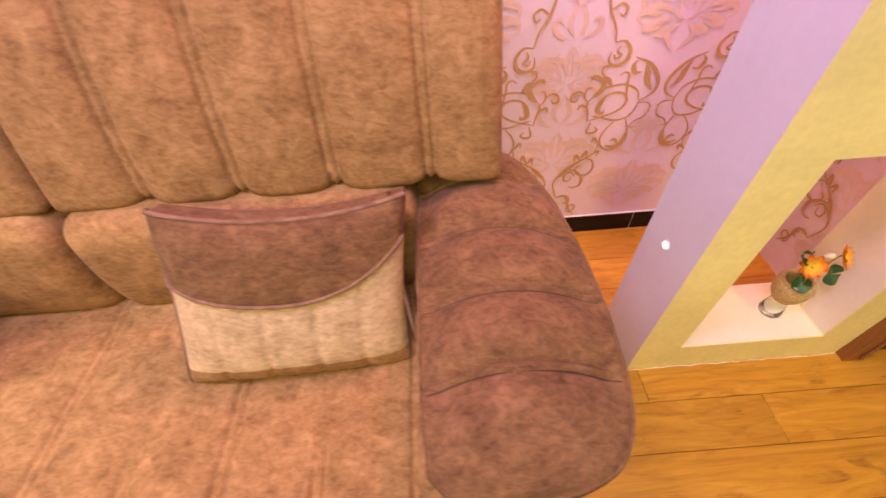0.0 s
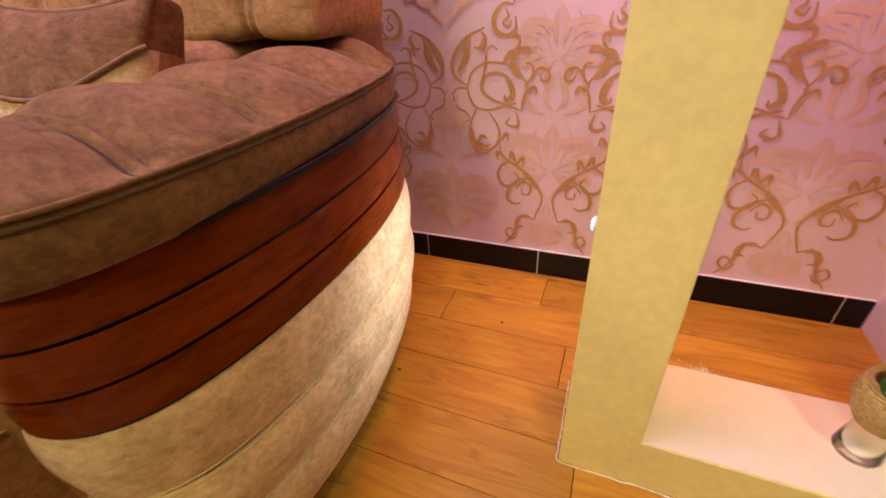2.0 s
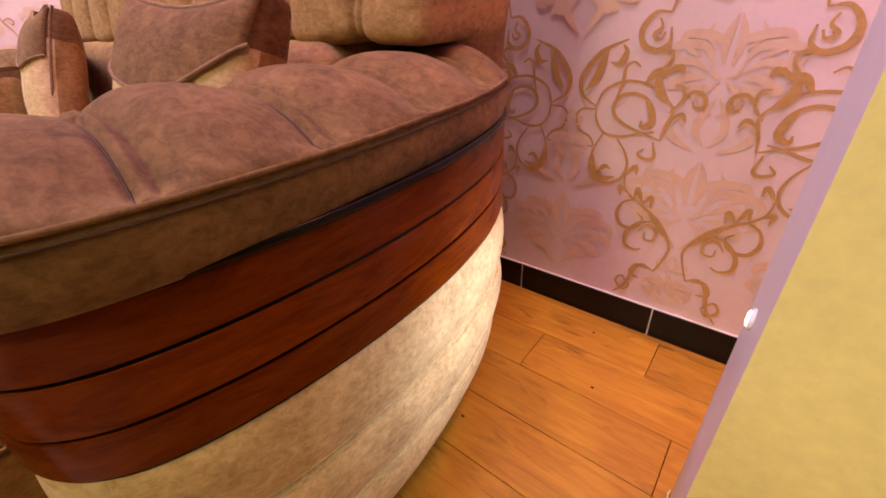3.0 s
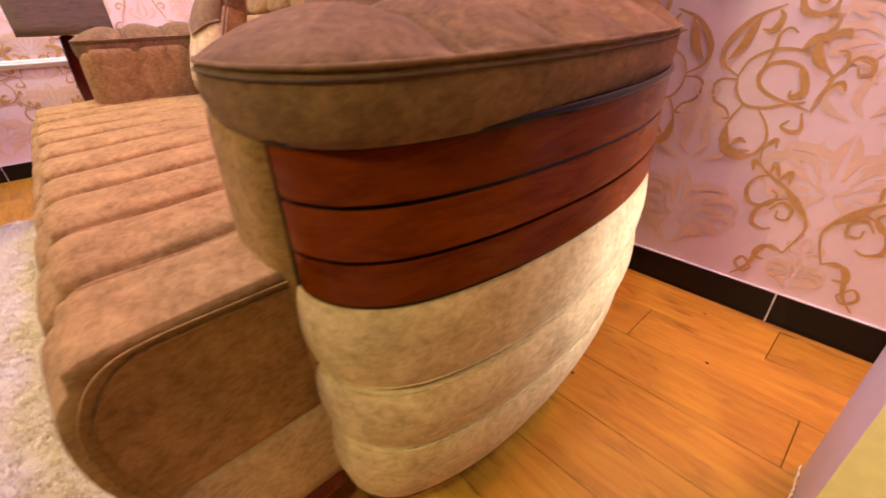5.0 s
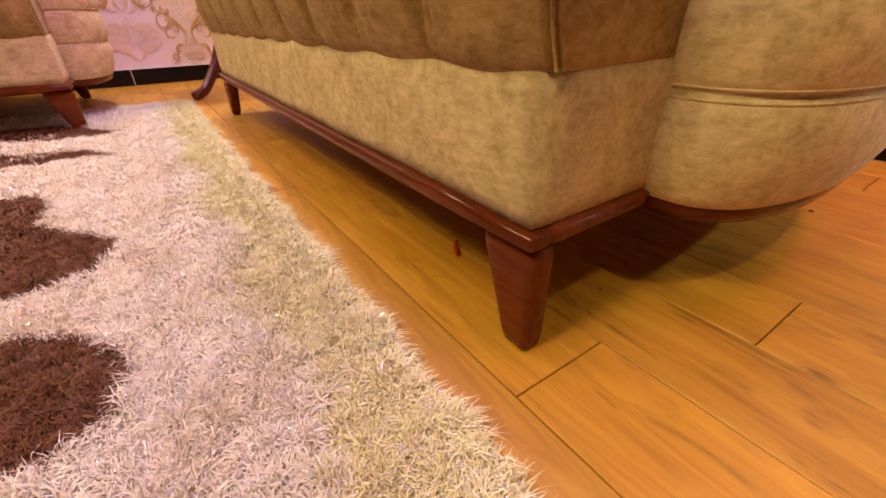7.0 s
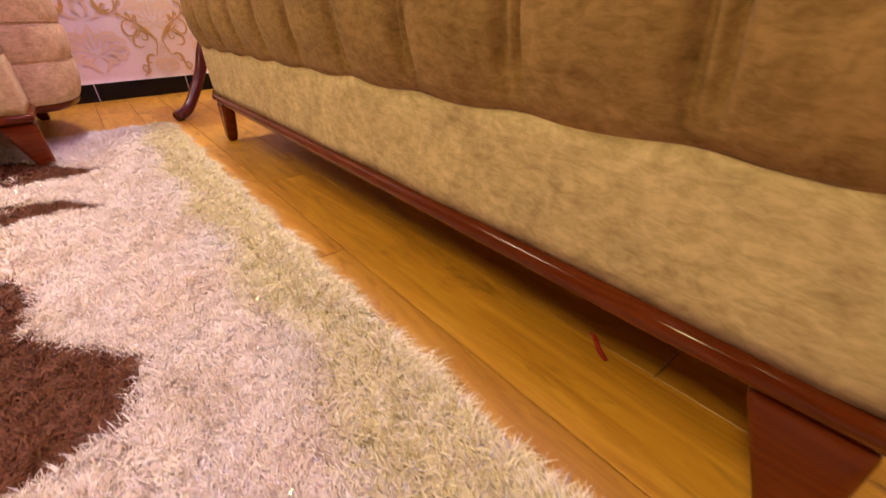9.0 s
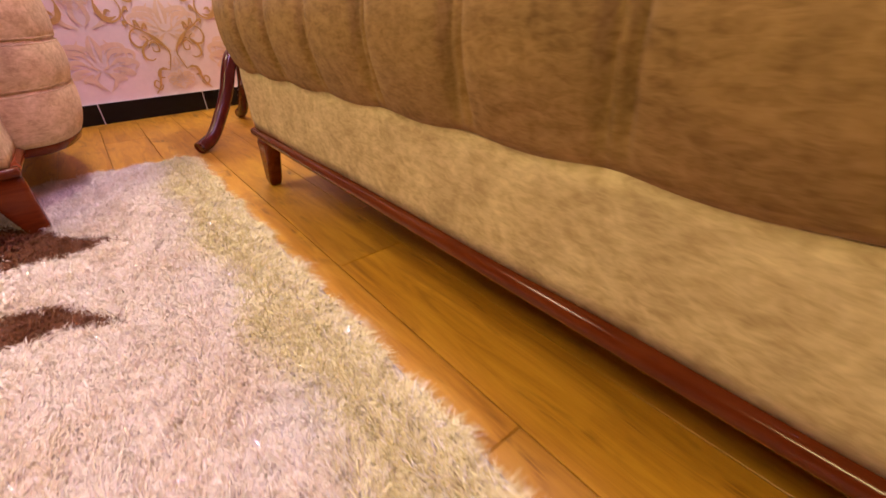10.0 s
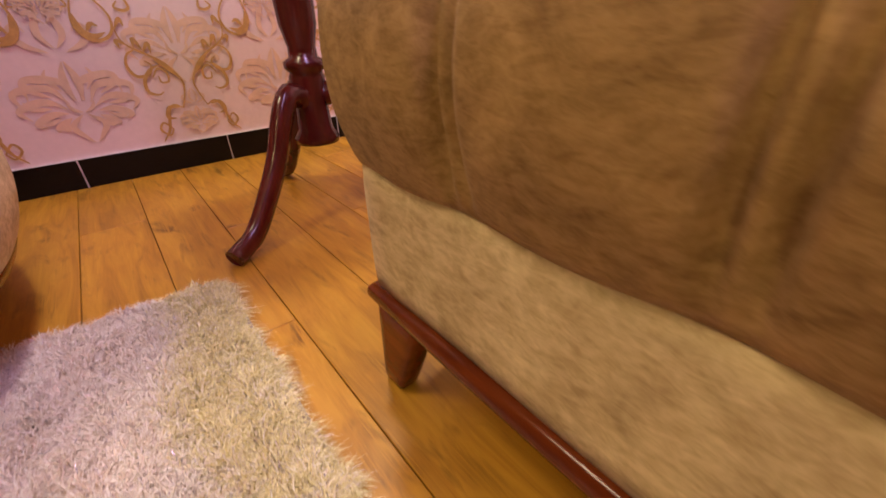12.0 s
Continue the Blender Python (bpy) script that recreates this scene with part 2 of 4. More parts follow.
wall_left = slab("wall_west", (LEFT - 0.15, FRONT, -0.01), (LEFT, BACK, TOP), WALLPAPER, label="pink wallpapered wall with gold scrolls and a white dado strip", category="wall")
slab("wall_east", (RIGHT, FRONT, -0.01), (RIGHT + 0.15, BACK, TOP), FARWALL, label="unseen rose-brown end wall, darkened to cut bounced light", category="wall")
slab("wall_south", (LEFT - 0.15, FRONT - 0.15, -0.01), (RIGHT + 0.15, FRONT, TOP), FARWALL, label="unseen rose-brown wall facing the sofa, darkened to cut bounced light", category="wall")
PX0, PX1, PY0, PY1 = 0.657, 1.318, 0.632, 0.832
wall_nook = slab("wall_nook", (PX1 + 0.002, PY1 - 0.18, -0.01), (PX1 + 0.14, BACK, TOP), WALLPAPER, label="pink wallpapered return wall behind the partition", category="wall")
wall_side = slab("wall_side", (PX1 + 0.06, PY0 + 0.006, -0.01), (RIGHT, PY1, TOP), WALLPAPER, label="pale wallpapered wall beside the brown door casing", category="wall")


def partition():
    """The partition with a window-like niche right through it."""
    x0, x1, y0, y1, z1 = PX0, PX1, PY0, PY1, TOP
    a, b, c, d = 0.783, 1.200, 0.124, 0.789
    xs, zs = (x0, a, b, x1), (-0.01, c, d, z1)
    verts, faces, mats = [], [], []

    def quad(p, m):
        base = len(verts)
        verts.extend(p)
        faces.append((base, base + 1, base + 2, base + 3))
        mats.append(m)

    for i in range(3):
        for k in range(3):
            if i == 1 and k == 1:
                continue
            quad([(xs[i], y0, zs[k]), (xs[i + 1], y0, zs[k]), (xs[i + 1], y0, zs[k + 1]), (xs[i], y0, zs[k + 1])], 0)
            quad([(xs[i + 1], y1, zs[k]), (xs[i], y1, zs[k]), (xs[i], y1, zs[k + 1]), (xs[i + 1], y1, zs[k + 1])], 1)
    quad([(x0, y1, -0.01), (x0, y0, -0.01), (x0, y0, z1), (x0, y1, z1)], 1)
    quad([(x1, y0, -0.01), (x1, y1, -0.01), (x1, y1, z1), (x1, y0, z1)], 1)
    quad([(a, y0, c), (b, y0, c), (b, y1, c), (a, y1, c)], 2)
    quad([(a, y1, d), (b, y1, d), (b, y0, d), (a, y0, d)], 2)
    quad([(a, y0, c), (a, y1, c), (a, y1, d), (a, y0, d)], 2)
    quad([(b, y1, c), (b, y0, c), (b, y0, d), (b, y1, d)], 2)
    # Front yellow, ends and back lilac, niche cream.
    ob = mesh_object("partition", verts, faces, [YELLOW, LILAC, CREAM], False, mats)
    bm = bmesh.new()
    bm.from_mesh(ob.data)
    bmesh.ops.remove_doubles(bm, verts=bm.verts, dist=1e-5)
    sharp = [e for e in bm.edges if len(e.link_faces) == 2 and e.calc_face_angle() > 0.5]
    bmesh.ops.bevel(bm, geom=sharp, offset=0.002, segments=2, affect="EDGES")
    bm.to_mesh(ob.data)
    bm.free()
    tagged(ob, "partition with yellow front, lilac edge and open cream niche", "partition", "", "structure")
    # the crumbly skim line at its foot
    for name, p, q in (("skim_line", (x0 - 0.003, y0 - 0.004, 0), (x1, y0 - 0.004, 0)), ("skim_line", (x0 - 0.004, y0, 0), (x0 - 0.004, y1, 0))):
        pts = [Vector(p).lerp(Vector(q), i / 40) + Vector((random.uniform(-.0015, .0015), random.uniform(-.002, .002), 0.001)) for i in range(41)]
        tube_part(name, pts, [random.uniform(0.0006, 0.0019) for _ in pts], CREAM, ob, 6, False, 0.6)
    return ob


partition()


def button():
    ob = anchor("wall_light", pose(PX0, 0.737, 0.472, 0, -90, 0), "small round white glowing night light on the lilac edge", "light")
    v, f = lathe([(0.0125, 0.0), (0.0125, 0.003), (0.011, 0.0045), (0.0, 0.0047)], 24)
    under(mesh_object("plate", v, f, plain("white_plastic", (0.80, 0.80, 0.82), 0.3)), ob)
    v, f = lathe([(0.010, 0.004), (0.009, 0.006), (0.006, 0.007), (0.0, 0.0072)], 20)
    glow, t, b = tree("led_lens")
    b.inputs["Emission Color"].default_value = (1.0, 0.95, 0.9, 1)
    b.inputs["Emission Strength"].default_value = 3.0
    under(mesh_object("lens", v, f, glow), ob, "glowing white lens")


button()

# door casing at the partition's end
casing = slab("trim_casing", (PX1 + 0.002, PY0 - 0.030, 0.0), (PX1 + 0.056, PY0 + 0.02, 2.12), CASING, label="brown stained wooden casing with a beaded edge", category="trim")
for i in range(70):
    v, f = lathe([(0.0, -0.006), (0.004, -0.005), (0.0055, 0.0), (0.004, 0.005), (0.0, 0.006)], 8)
    if i == 0:
        bead = mesh_object("bead", v, f, CASING)
    else:
        bead = new("bead", bead.data)
    bead.location = (PX1 + 0.048, PY0 - 0.033, 0.02 + i * 0.0135)
    bead.parent = casing

# white dado strip on the left wall
dado = anchor("trim_dado", pose(LEFT, 0, 0.578), "white moulded dado strip along the wallpapered wall", "trim")
dado["kind"] = "structure"
box_part("strip", (0, FRONT, -0.022), (0.014, BACK - 0.01, 0.022), WHITE, dado, 0.005, (2, 2, 4))
box_part("fillet", (0.0135, FRONT, -0.008), (0.020, BACK - 0.01, 0.008), WHITE, dado, 0.003, (2, 2, 2))


# black skirting tiles with white joints
def skirting(name, start, way, out, length, first, step, height=0.086):
    """Tiles from start along way; first: where the first joint lies."""
    start, way, out = Vector(start), Vector(way), Vector(out)
    ob = anchor(name, Matrix.Translation(start), "black glazed skirting tiles with thin white grout joints", "baseboard")
    ob["kind"] = "structure"
    edges = [0.0] + [first + step * i for i in range(int((length - first) / step) + 1)] + [length]
    for a, b in zip(edges, edges[1:]):
        if b - a < 0.01:
            continue
        lo, hi = way * (a + 0.0016), way * (b - 0.0016) + out * 0.009 + Vector((0, 0, height))
        box_part("tile", [min(p, q) for p, q in zip(lo, hi)], [max(p, q) for p, q in zip(lo, hi)], TILE, ob, 0.0012, (2, 2, 2), "", None, False)
    lo, hi = Vector((0, 0, 0)), way * length + out * 0.0065 + Vector((0, 0, height + 0.002))
    box_part("grout", [min(p, q) for p, q in zip(lo, hi)], [max(p, q) for p, q in zip(lo, hi)], GROUT, ob, 0.0004, (1, 1, 1), "", None, False)


skirting("baseboard_north", (LEFT + 0.011, BACK, 0.0), (1, 0, 0), (0, -1, 0), PX1 - LEFT - 0.012, (0.121 - LEFT - 0.011) % 0.379, 0.379)
skirting("baseboard_west", (LEFT, FRONT, 0.0), (0, 1, 0), (1, 0, 0), BACK - FRONT - 0.012, (0.141 - FRONT) % 0.421, 0.421)
skirting("baseboard_side", (PX1 + 0.062, PY0 + 0.006, 0.0), (1, 0, 0), (0, -1, 0), RIGHT - PX1 - 0.07, 0.12, 0.379)


# ---- wallpaper print ----
def drawn(points, w0, w1, wm):
    """A brush stroke along a smooth line; its width swells to wm in the middle."""
    line = smooth_line([(u, v, 0) for u, v in points], 8 * len(points))
    a, b = [], []
    n = len(line)
    for i, p in enumerate(line):
        d = (line[min(n - 1, i + 1)] - line[max(0, i - 1)]).normalized()
        s = i / (n - 1)
        w = 1.12 * (w0 + (w1 - w0) * s + (wm - (w0 + w1) / 2) * math.sin(math.pi * s) ** 1.1)
        a.append((p.x - d.y * w / 2, p.y + d.x * w / 2))
        b.append((p.x + d.y * w / 2, p.y - d.x * w / 2))
    return a, b


SCROLL = []


def stroke(*points, thin=0.003, wide=0.006):
    SCROLL.append(drawn(points, thin, thin, wide))


def wreath():
    """Ring, crescent and hanging drop of the gold scroll; u runs from the mirror axis, v up the wall."""
    stroke((0.184, 0.708), (0.236, 0.683), (0.272, 0.634), (0.267, 0.595), (0.233, 0.571), wide=0.010)
    stroke((0.221, 0.690), (0.231, 0.662), (0.240, 0.633), (0.262, 0.603), thin=0.002, wide=0.016)
    stroke((0.193, 0.699), (0.184, 0.684), (0.195, 0.662), (0.214, 0.664), thin=0.002, wide=0.012)
    stroke((0.233, 0.571), (0.218, 0.606), (0.178, 0.627), (0.131, 0.625), (0.109, 0.613))
    stroke((0.233, 0.571), (0.227, 0.541), (0.207, 0.515), (0.169, 0.510), (0.130, 0.522), (0.099, 0.529))
    stroke((0.089, 0.513), (0.122, 0.523), (0.159, 0.535), (0.186, 0.553), (0.194, 0.576), (0.180, 0.598), (0.148, 0.603), (0.120, 0.589), (0.105, 0.559), (0.112, 0.536), wide=0.0075)
    stroke((0.128, 0.592), (0.113, 0.566), (0.110, 0.547), (0.128, 0.537), (0.131, 0.550), wide=0.013)
    stroke((0.151, 0.657), (0.166, 0.666), (0.180, 0.655), (0.182, 0.627), (0.192, 0.584))
    stroke((0.233, 0.565), (0.263, 0.563), (0.276, 0.545), (0.265, 0.515), (0.240, 0.502), (0.228, 0.482), (0.242, 0.479))
    stroke((0.207, 0.515), (0.223, 0.480), (0.230, 0.437), (0.214, 0.405), (0.184, 0.396), (0.155, 0.411), (0.143, 0.443), (0.152, 0.475), (0.174, 0.505), wide=0.007)


def lower_spray():
    """Fillings of the drop and the curling stem below it."""
    stroke((0.224, 0.462), (0.219, 0.421), (0.196, 0.406), (0.166, 0.415), thin=0.002, wide=0.017)
    stroke((0.207, 0.420), (0.193, 0.437), (0.178, 0.432), thin=0.002, wide=0.010)
    stroke((0.144, 0.428), (0.138, 0.394), (0.119, 0.373), (0.083, 0.351), (0.046, 0.322), (0.017, 0.274), (0.019, 0.241), (0.036, 0.193))
    stroke((0.036, 0.193), (0.061, 0.204), (0.079, 0.185), (0.095, 0.131), (0.120, 0.098), wide=0.008)
    for p, q, r in (((0.142, 0.424), (0.124, 0.448), (0.119, 0.429)), ((0.129, 0.382), (0.150, 0.394), (0.146, 0.372)), ((0.113, 0.373), (0.109, 0.397), (0.094, 0.366)), ((0.094, 0.360), (0.076, 0.383), (0.074, 0.357))):
        stroke(p, q, r, thin=0.002, wide=0.009)
    stroke((0.113, 0.369), (0.137, 0.355), (0.146, 0.325), (0.130, 0.296), (0.098, 0.299), (0.085, 0.323), (0.099, 0.337), wide=0.008)
    stroke((0.064, 0.324), (0.094, 0.310), (0.115, 0.280), (0.114, 0.250), (0.091, 0.239), (0.075, 0.246), wide=0.009)
    stroke((0.090, 0.290), (0.072, 0.312), (0.051, 0.300), (0.053, 0.275), (0.072, 0.274), (0.075, 0.292))
    stroke((0.074, 0.340), (0.049, 0.317), (0.024, 0.288), thin=0.002, wide=0.012)
    stroke((0.048, 0.196), (0.075, 0.198), (0.087, 0.170), (0.065, 0.163), wide=0.010)
    stroke((0.083, 0.131), (0.105, 0.155), (0.118, 0.135), (0.098, 0.115), (0.083, 0.131))


def upper_spray():
    """Leaf cluster, side twigs and the oval with its rising stem."""
    stroke((0.113, 0.754), (0.141, 0.754), (0.161, 0.727), (0.154, 0.699), (0.128, 0.688), (0.107, 0.702), (0.108, 0.729), wide=0.010)
    stroke((0.131, 0.745), (0.125, 0.729), (0.138, 0.716), (0.124, 0.708), (0.117, 0.721))
    stroke((0.113, 0.754), (0.104, 0.790), (0.080, 0.835), (0.070, 0.880), (0.084, 0.920))
    stroke((0.080, 0.835), (0.104, 0.850), (0.122, 0.838), (0.116, 0.820), (0.103, 0.828))
    stroke((0.128, 0.688), (0.100, 0.687), (0.096, 0.671), (0.109, 0.655))
    stroke((0.138, 0.622), (0.119, 0.647), (0.097, 0.650), (0.085, 0.664), thin=0.002, wide=0.014)
    stroke((0.113, 0.650), (0.107, 0.616), (0.083, 0.590), thin=0.002, wide=0.017)
    stroke((0.096, 0.648), (0.076, 0.660), (0.068, 0.646), thin=0.002, wide=0.009)
    stroke((0.089, 0.600), (0.073, 0.574), (0.082, 0.539), (0.086, 0.511))
    stroke((0.079, 0.571), (0.060, 0.599), (0.064, 0.623), (0.079, 0.626))
    stroke((0.062, 0.599), (0.044, 0.615), (0.023, 0.608), (0.020, 0.589), (0.035, 0.585), (0.042, 0.598), wide=0.007)
    stroke((0.073, 0.561), (0.055, 0.570), (0.045, 0.555), thin=0.002, wide=0.008)
    stroke((0.099, 0.508), (0.091, 0.476), (0.106, 0.468), (0.125, 0.477), (0.114, 0.491), wide=0.007)


wreath()
lower_spray()
upper_spray()
DAMASK = []


def palmette(u0, v0, size, side):
    """Half of an embossed heart-shaped flower; its leaves fan out from the mirror line."""
    def leaf(wide, *points):
        DAMASK.append(drawn([(u0 + side * u * size, v0 + v * size) for u, v in points], 0.002, 0.002, 0.82 * wide * size))

    for k in range(5):
        a = radians(14 + 25 * k)
        reach = (0.128, 0.138, 0.130, 0.108, 0.080)[k]
        bend = radians(32 - 7 * k)
        root, tip = 0.030, reach
        leaf(0.021, (root * math.sin(a) + 0.004, root * math.cos(a)), (0.62 * tip * math.sin(a), 0.62 * tip * math.cos(a)), (tip * math.sin(a + bend), tip * math.cos(a + bend)), (0.86 * tip * math.sin(a + 1.7 * bend), 0.86 * tip * math.cos(a + 1.7 * bend)))
        leaf(0.012, (0.5 * tip * math.sin(a + 0.20), 0.5 * tip * math.cos(a + 0.20)), (0.80 * tip * math.sin(a + 0.26), 0.80 * tip * math.cos(a + 0.26)), (0.93 * tip * math.sin(a + 0.12), 0.93 * tip * math.cos(a + 0.12)))
    leaf(0.020, (0.006, 0.030), (0.014, 0.062), (0.012, 0.096), (0.002, 0.128))
    leaf(0.016, (0.006, -0.006), (0.036, -0.034), (0.022, -0.062), (0.004, -0.082))
    leaf(0.018, (0.020, 0.150), (0.058, 0.168), (0.076, 0.196), (0.060, 0.214), (0.046, 0.198))
    leaf(0.018, (0.004, 0.160), (0.024, 0.190), (0.018, 0.226), (0.002, 0.256))
    leaf(0.010, (0.004, 0.0), (0.022, 0.010), (0.030, 0.028))


for spot in ((0.0, 0.350, 1.0, 1), (0.0, 0.640, 0.85, 1), (0.2875, 0.215, 1.05, -1), (0.2875, 0.800, 1.0, -1), (0.0, 0.140, 0.42, 1), (0.0, 0.930, 0.9, 1), (0.2875, 0.470, 0.36, -1)):
    palmette(*spot)


def printed(name, wall, strokes, mat, origin, way, out, axis, lo, hi, zlo, zhi, lift, label):
    """Lays the strokes, mirrored about each axis and repeated, on a wall; s runs along it from origin."""
    origin, way, out = Vector(origin), Vector(way), Vector(out)
    verts, faces = [], []
    period, rise = 0.575, 1.0
    for k in range(int((lo - axis) / period) - 1, int((hi - axis) / period) + 2):
        for row in range(0, 3):
            for mirror in (1, -1):
                for nth, (a, b) in enumerate(strokes):
                    pts = [(axis + k * period + mirror * p[0], p[1] + row * rise) for p in a + b]
                    if min(p[0] for p in pts) < lo or max(p[0] for p in pts) > hi or min(p[1] for p in pts) < zlo or max(p[1] for p in pts) > zhi:
                        continue
                    base, n = len(verts), len(a)
                    for i, (s, z) in enumerate(pts):
                        rise_out = lift + nth * 0.00004 + (0.00002 if mirror > 0 else 0) + (i % n) * 0.000004
                        verts.append(origin + way * s + Vector((0, 0, z)) + out * rise_out)
                    for i in range(n - 1):
                        f = (base + i, base + i + 1, base + n + i + 1, base + n + i)
                        faces.append(f)
    ob = mesh_object(name, verts, faces, mat, False)
    ob["kind"] = "stuff"
    under(ob, wall, label)


for wall, origin, way, out, axis, lo, hi in (
        (wall_back, (0, BACK, 0), (1, 0, 0), (0, -1, 0), 0.513, -0.6, PX1),
        (wall_left, (LEFT, 0, 0), (0, 1, 0), (1, 0, 0), 0.075, -1.3, 1.2),
        (wall_nook, (PX1 + 0.002, 0, 0), (0, 1, 0), (-1, 0, 0), 0.9125, PY1, BACK),
        (wall_side, (0, PY0 + 0.006, 0), (1, 0, 0), (0, -1, 0), 1.9075, PX1 + 0.07, RIGHT - 0.3)):
    zlo = 0.005 if wall == wall_nook else 0.092
    printed("embossed_print", wall, DAMASK, PALE, origin, way, out, axis, lo, hi, zlo, 1.7, 0.0006, "pale embossed damask print")
    printed("scroll_print", wall, SCROLL, GOLD, origin, way, out, axis, lo, hi, zlo, 1.7, 0.0032, "gold scroll print")


# ---- sofa and armchair ----
ARM_BASE = [(0.000, 0.190), (0.048, 0.195), (0.085, 0.224), (0.110, 0.278), (0.128, 0.370), (0.128, 0.500), (0.106, 0.640), (0.070, 0.760), (0.010, 0.855), (-0.09, 0.910)]
ARM_WIDE = [(0.000, 0.190), (0.050, 0.193), (0.094, 0.218), (0.126, 0.268), (0.148, 0.360), (0.156, 0.490), (0.146, 0.620), (0.114, 0.750), (0.055, 0.855), (-0.06, 0.920)]
ARM_PAD = [(-0.130, 0.215), (-0.095, 0.186), (-0.02, 0.178), (0.060, 0.188), (0.116, 0.222), (0.146, 0.300), (0.156, 0.430), (0.148, 0.570), (0.126, 0.710), (0.075, 0.830), (-0.01, 0.905), (-0.09, 0.920)]


def arc(points, count):
    return [(p.x, p.y) for p in smooth_line([(x, y, 0) for x, y in points], count)]


def pushed(line, d):
    """The open line moved outwards (to its right as it runs front to back round the outside) by d."""
    out = []
    for i, (x, y) in enumerate(line):
        (ax, ay), (bx, by) = line[max(0, i - 1)], line[min(len(line) - 1, i + 1)]
        tx, ty = bx - ax, by - ay
        n = math.hypot(tx, ty) or 1
        out.append((x + ty / n * d, y - tx / n * d))
    return out


def seat_grooves(width, count):
    edge = 0.159
    if count == 1:
        return [0.0]
    return [width / 2 - edge - (width - 2 * edge) / (count - 1) * i for i in range(count)]


def build_arm(thing, e, side):
    """One arm; e: half the seat's width, side: 1 or -1."""
    def put(line, z):
        return [(side * (e + x), y, z) for x, y in line]

    def shell(name, rings, mat, label="", cap=True):
        v, f = loft(rings, cap)
        if side < 0:
            f = [q[::-1] for q in f]
        return under(mesh_object(name, v, f, mat), thing, label)

    n = 90
    base, wide = arc(ARM_BASE, n), arc(ARM_WIDE, n)

    def outer(z, d=0.0):
        k = min(1, max(0, (z - 0.15) / 0.22))
        k = 1 - (1 - k) ** 2
        return pushed([(a[0] + (b[0] - a[0]) * k, a[1] + (b[1] - a[1]) * k) for a, b in zip(base, wide)], d)

    back = [(-0.10, 0.95), (-0.12, 0.80), (-0.12, 0.5), (-0.10, 0.25)]
    seams = (0.148, 0.268, 0.371, 0.486)
    rings = []
    for lo, hi in zip(seams, seams[1:]):
        for i in range(13):
            s = i / 12
            z = lo + (hi - lo) * s
            d = 0.010 * math.sin(math.pi * s) ** 0.6 - 0.006
            rings.append(put(outer(z, d) + back, z))
    body = shell("arm_body", rings, BEIGE, "beige velour arm side with stitched channels")
    for z in seams[1:3]:
        for dz in (-0.006, 0.006):
            v, f = tube(put(outer(z + dz, -0.0030), z + dz), 0.0016, 6)
            under(mesh_object("seam", v, f, BEIGE), body)
    shell("arm_rail", [put(outer(0.15, d) + back, z) for z, d in ((0.124, -0.026), (0.128, -0.014), (0.140, -0.009), (0.150, -0.009))], MAHOGANY, "glossy mahogany base rail under the arm")
    # lacquered band: dark core with three bowed strips
    shell("band_core", [put(outer(z, -0.0022) + back, z) for z in (0.482, 0.640)], INK)
    v, f = tube(put(outer(0.636, -0.001)[2:], 0.636), 0.0055, 8)
    under(mesh_object("band_bead", v, f, INK), thing, "black lacquered bead above the wooden strips")
    lines = (0.484, 0.532, 0.584, 0.636)
    for lo, hi in zip(lines, lines[1:]):
        rings = []
        for i in range(9):
            s = i / 8
            z = lo + 0.0024 + (hi - lo - 0.0048) * s
            d = 0.0006 * (1 - (2 * s - 1) ** 8) - 0.0002
            rings.append(put(outer(z, d)[3:] + outer(z, -0.003)[3:][::-1], z))
        strip = shell("band_strip", rings, BAND, "glossy reddish-brown wooden strip")
        strip.data.set_sharp_from_angle(angle=radians(30))
    # upholstered inner side and front roll
    v, f = rbox((-0.136, 0.182, 0.30), (0.012, 0.90, 0.665), (8, 30, 16), 0.035,
                lambda x, y, z: (side * (e + x + 0.02 * max(0, (z - 0.47)) / 0.2 * (x > -0.06)), y - 0.006 * math.sin((z - 0.3) * 9), z))
    if side < 0:
        f = [q[::-1] for q in f]
    under(mesh_object("inner_panel", v, f, CAMEL), thing, "camel velour inner arm panel")
    def face_warp(x, y, z):
        dip = sum(0.006 * bell(y - q, 0.006) + 0.006 * bell(y - q, 0.02) for q in (0.34, 0.50, 0.66))
        return (side * (e + x + (dip if x < -0.12 else 0)), y, z)
    v, f = rbox((-0.146, 0.205, 0.40), (-0.100, 0.90, 0.666), (3, 70, 14), 0.018, face_warp)
    if side < 0:
        f = [q[::-1] for q in f]
    under(mesh_object("inner_face", v, f, CAMEL), thing, "camel velour inner arm face with upright seams")
    # padded top
    m = 520
    rim = arc(ARM_PAD, m)
    inner = [(-0.128, 0.86), (-0.134, 0.70), (-0.136, 0.55), (-0.136, 0.42), (-0.136, 0.30)]
    inner = arc([rim[-1]] + inner + [rim[0]], 300)[1:-1]
    rim = rim + inner
    spine = [(-0.005, min(0.78, max(0.33, y))) for x, y in rim]
    tucks = (0.309, 0.440, 0.579, 0.717)

    def pad_ring(t, z):
        out = []
        for (x, y), (sx, sy) in zip(rim, spine):
            px, py = x + (sx - x) * t, y + (sy - y) * t
            out.append((side * (e + px), py, z))
        return out

    def top(x, y, t):
        """Height of the padded top; x from the arm's root, t from rim (0) to spine (1)."""
        h = 0.690 + 0.046 * (1 - (1 - t) ** 2.2)
        g = 0.0
        for q in tucks:
            d = y - (q + 0.016 * (1 - (x / 0.15) ** 2))
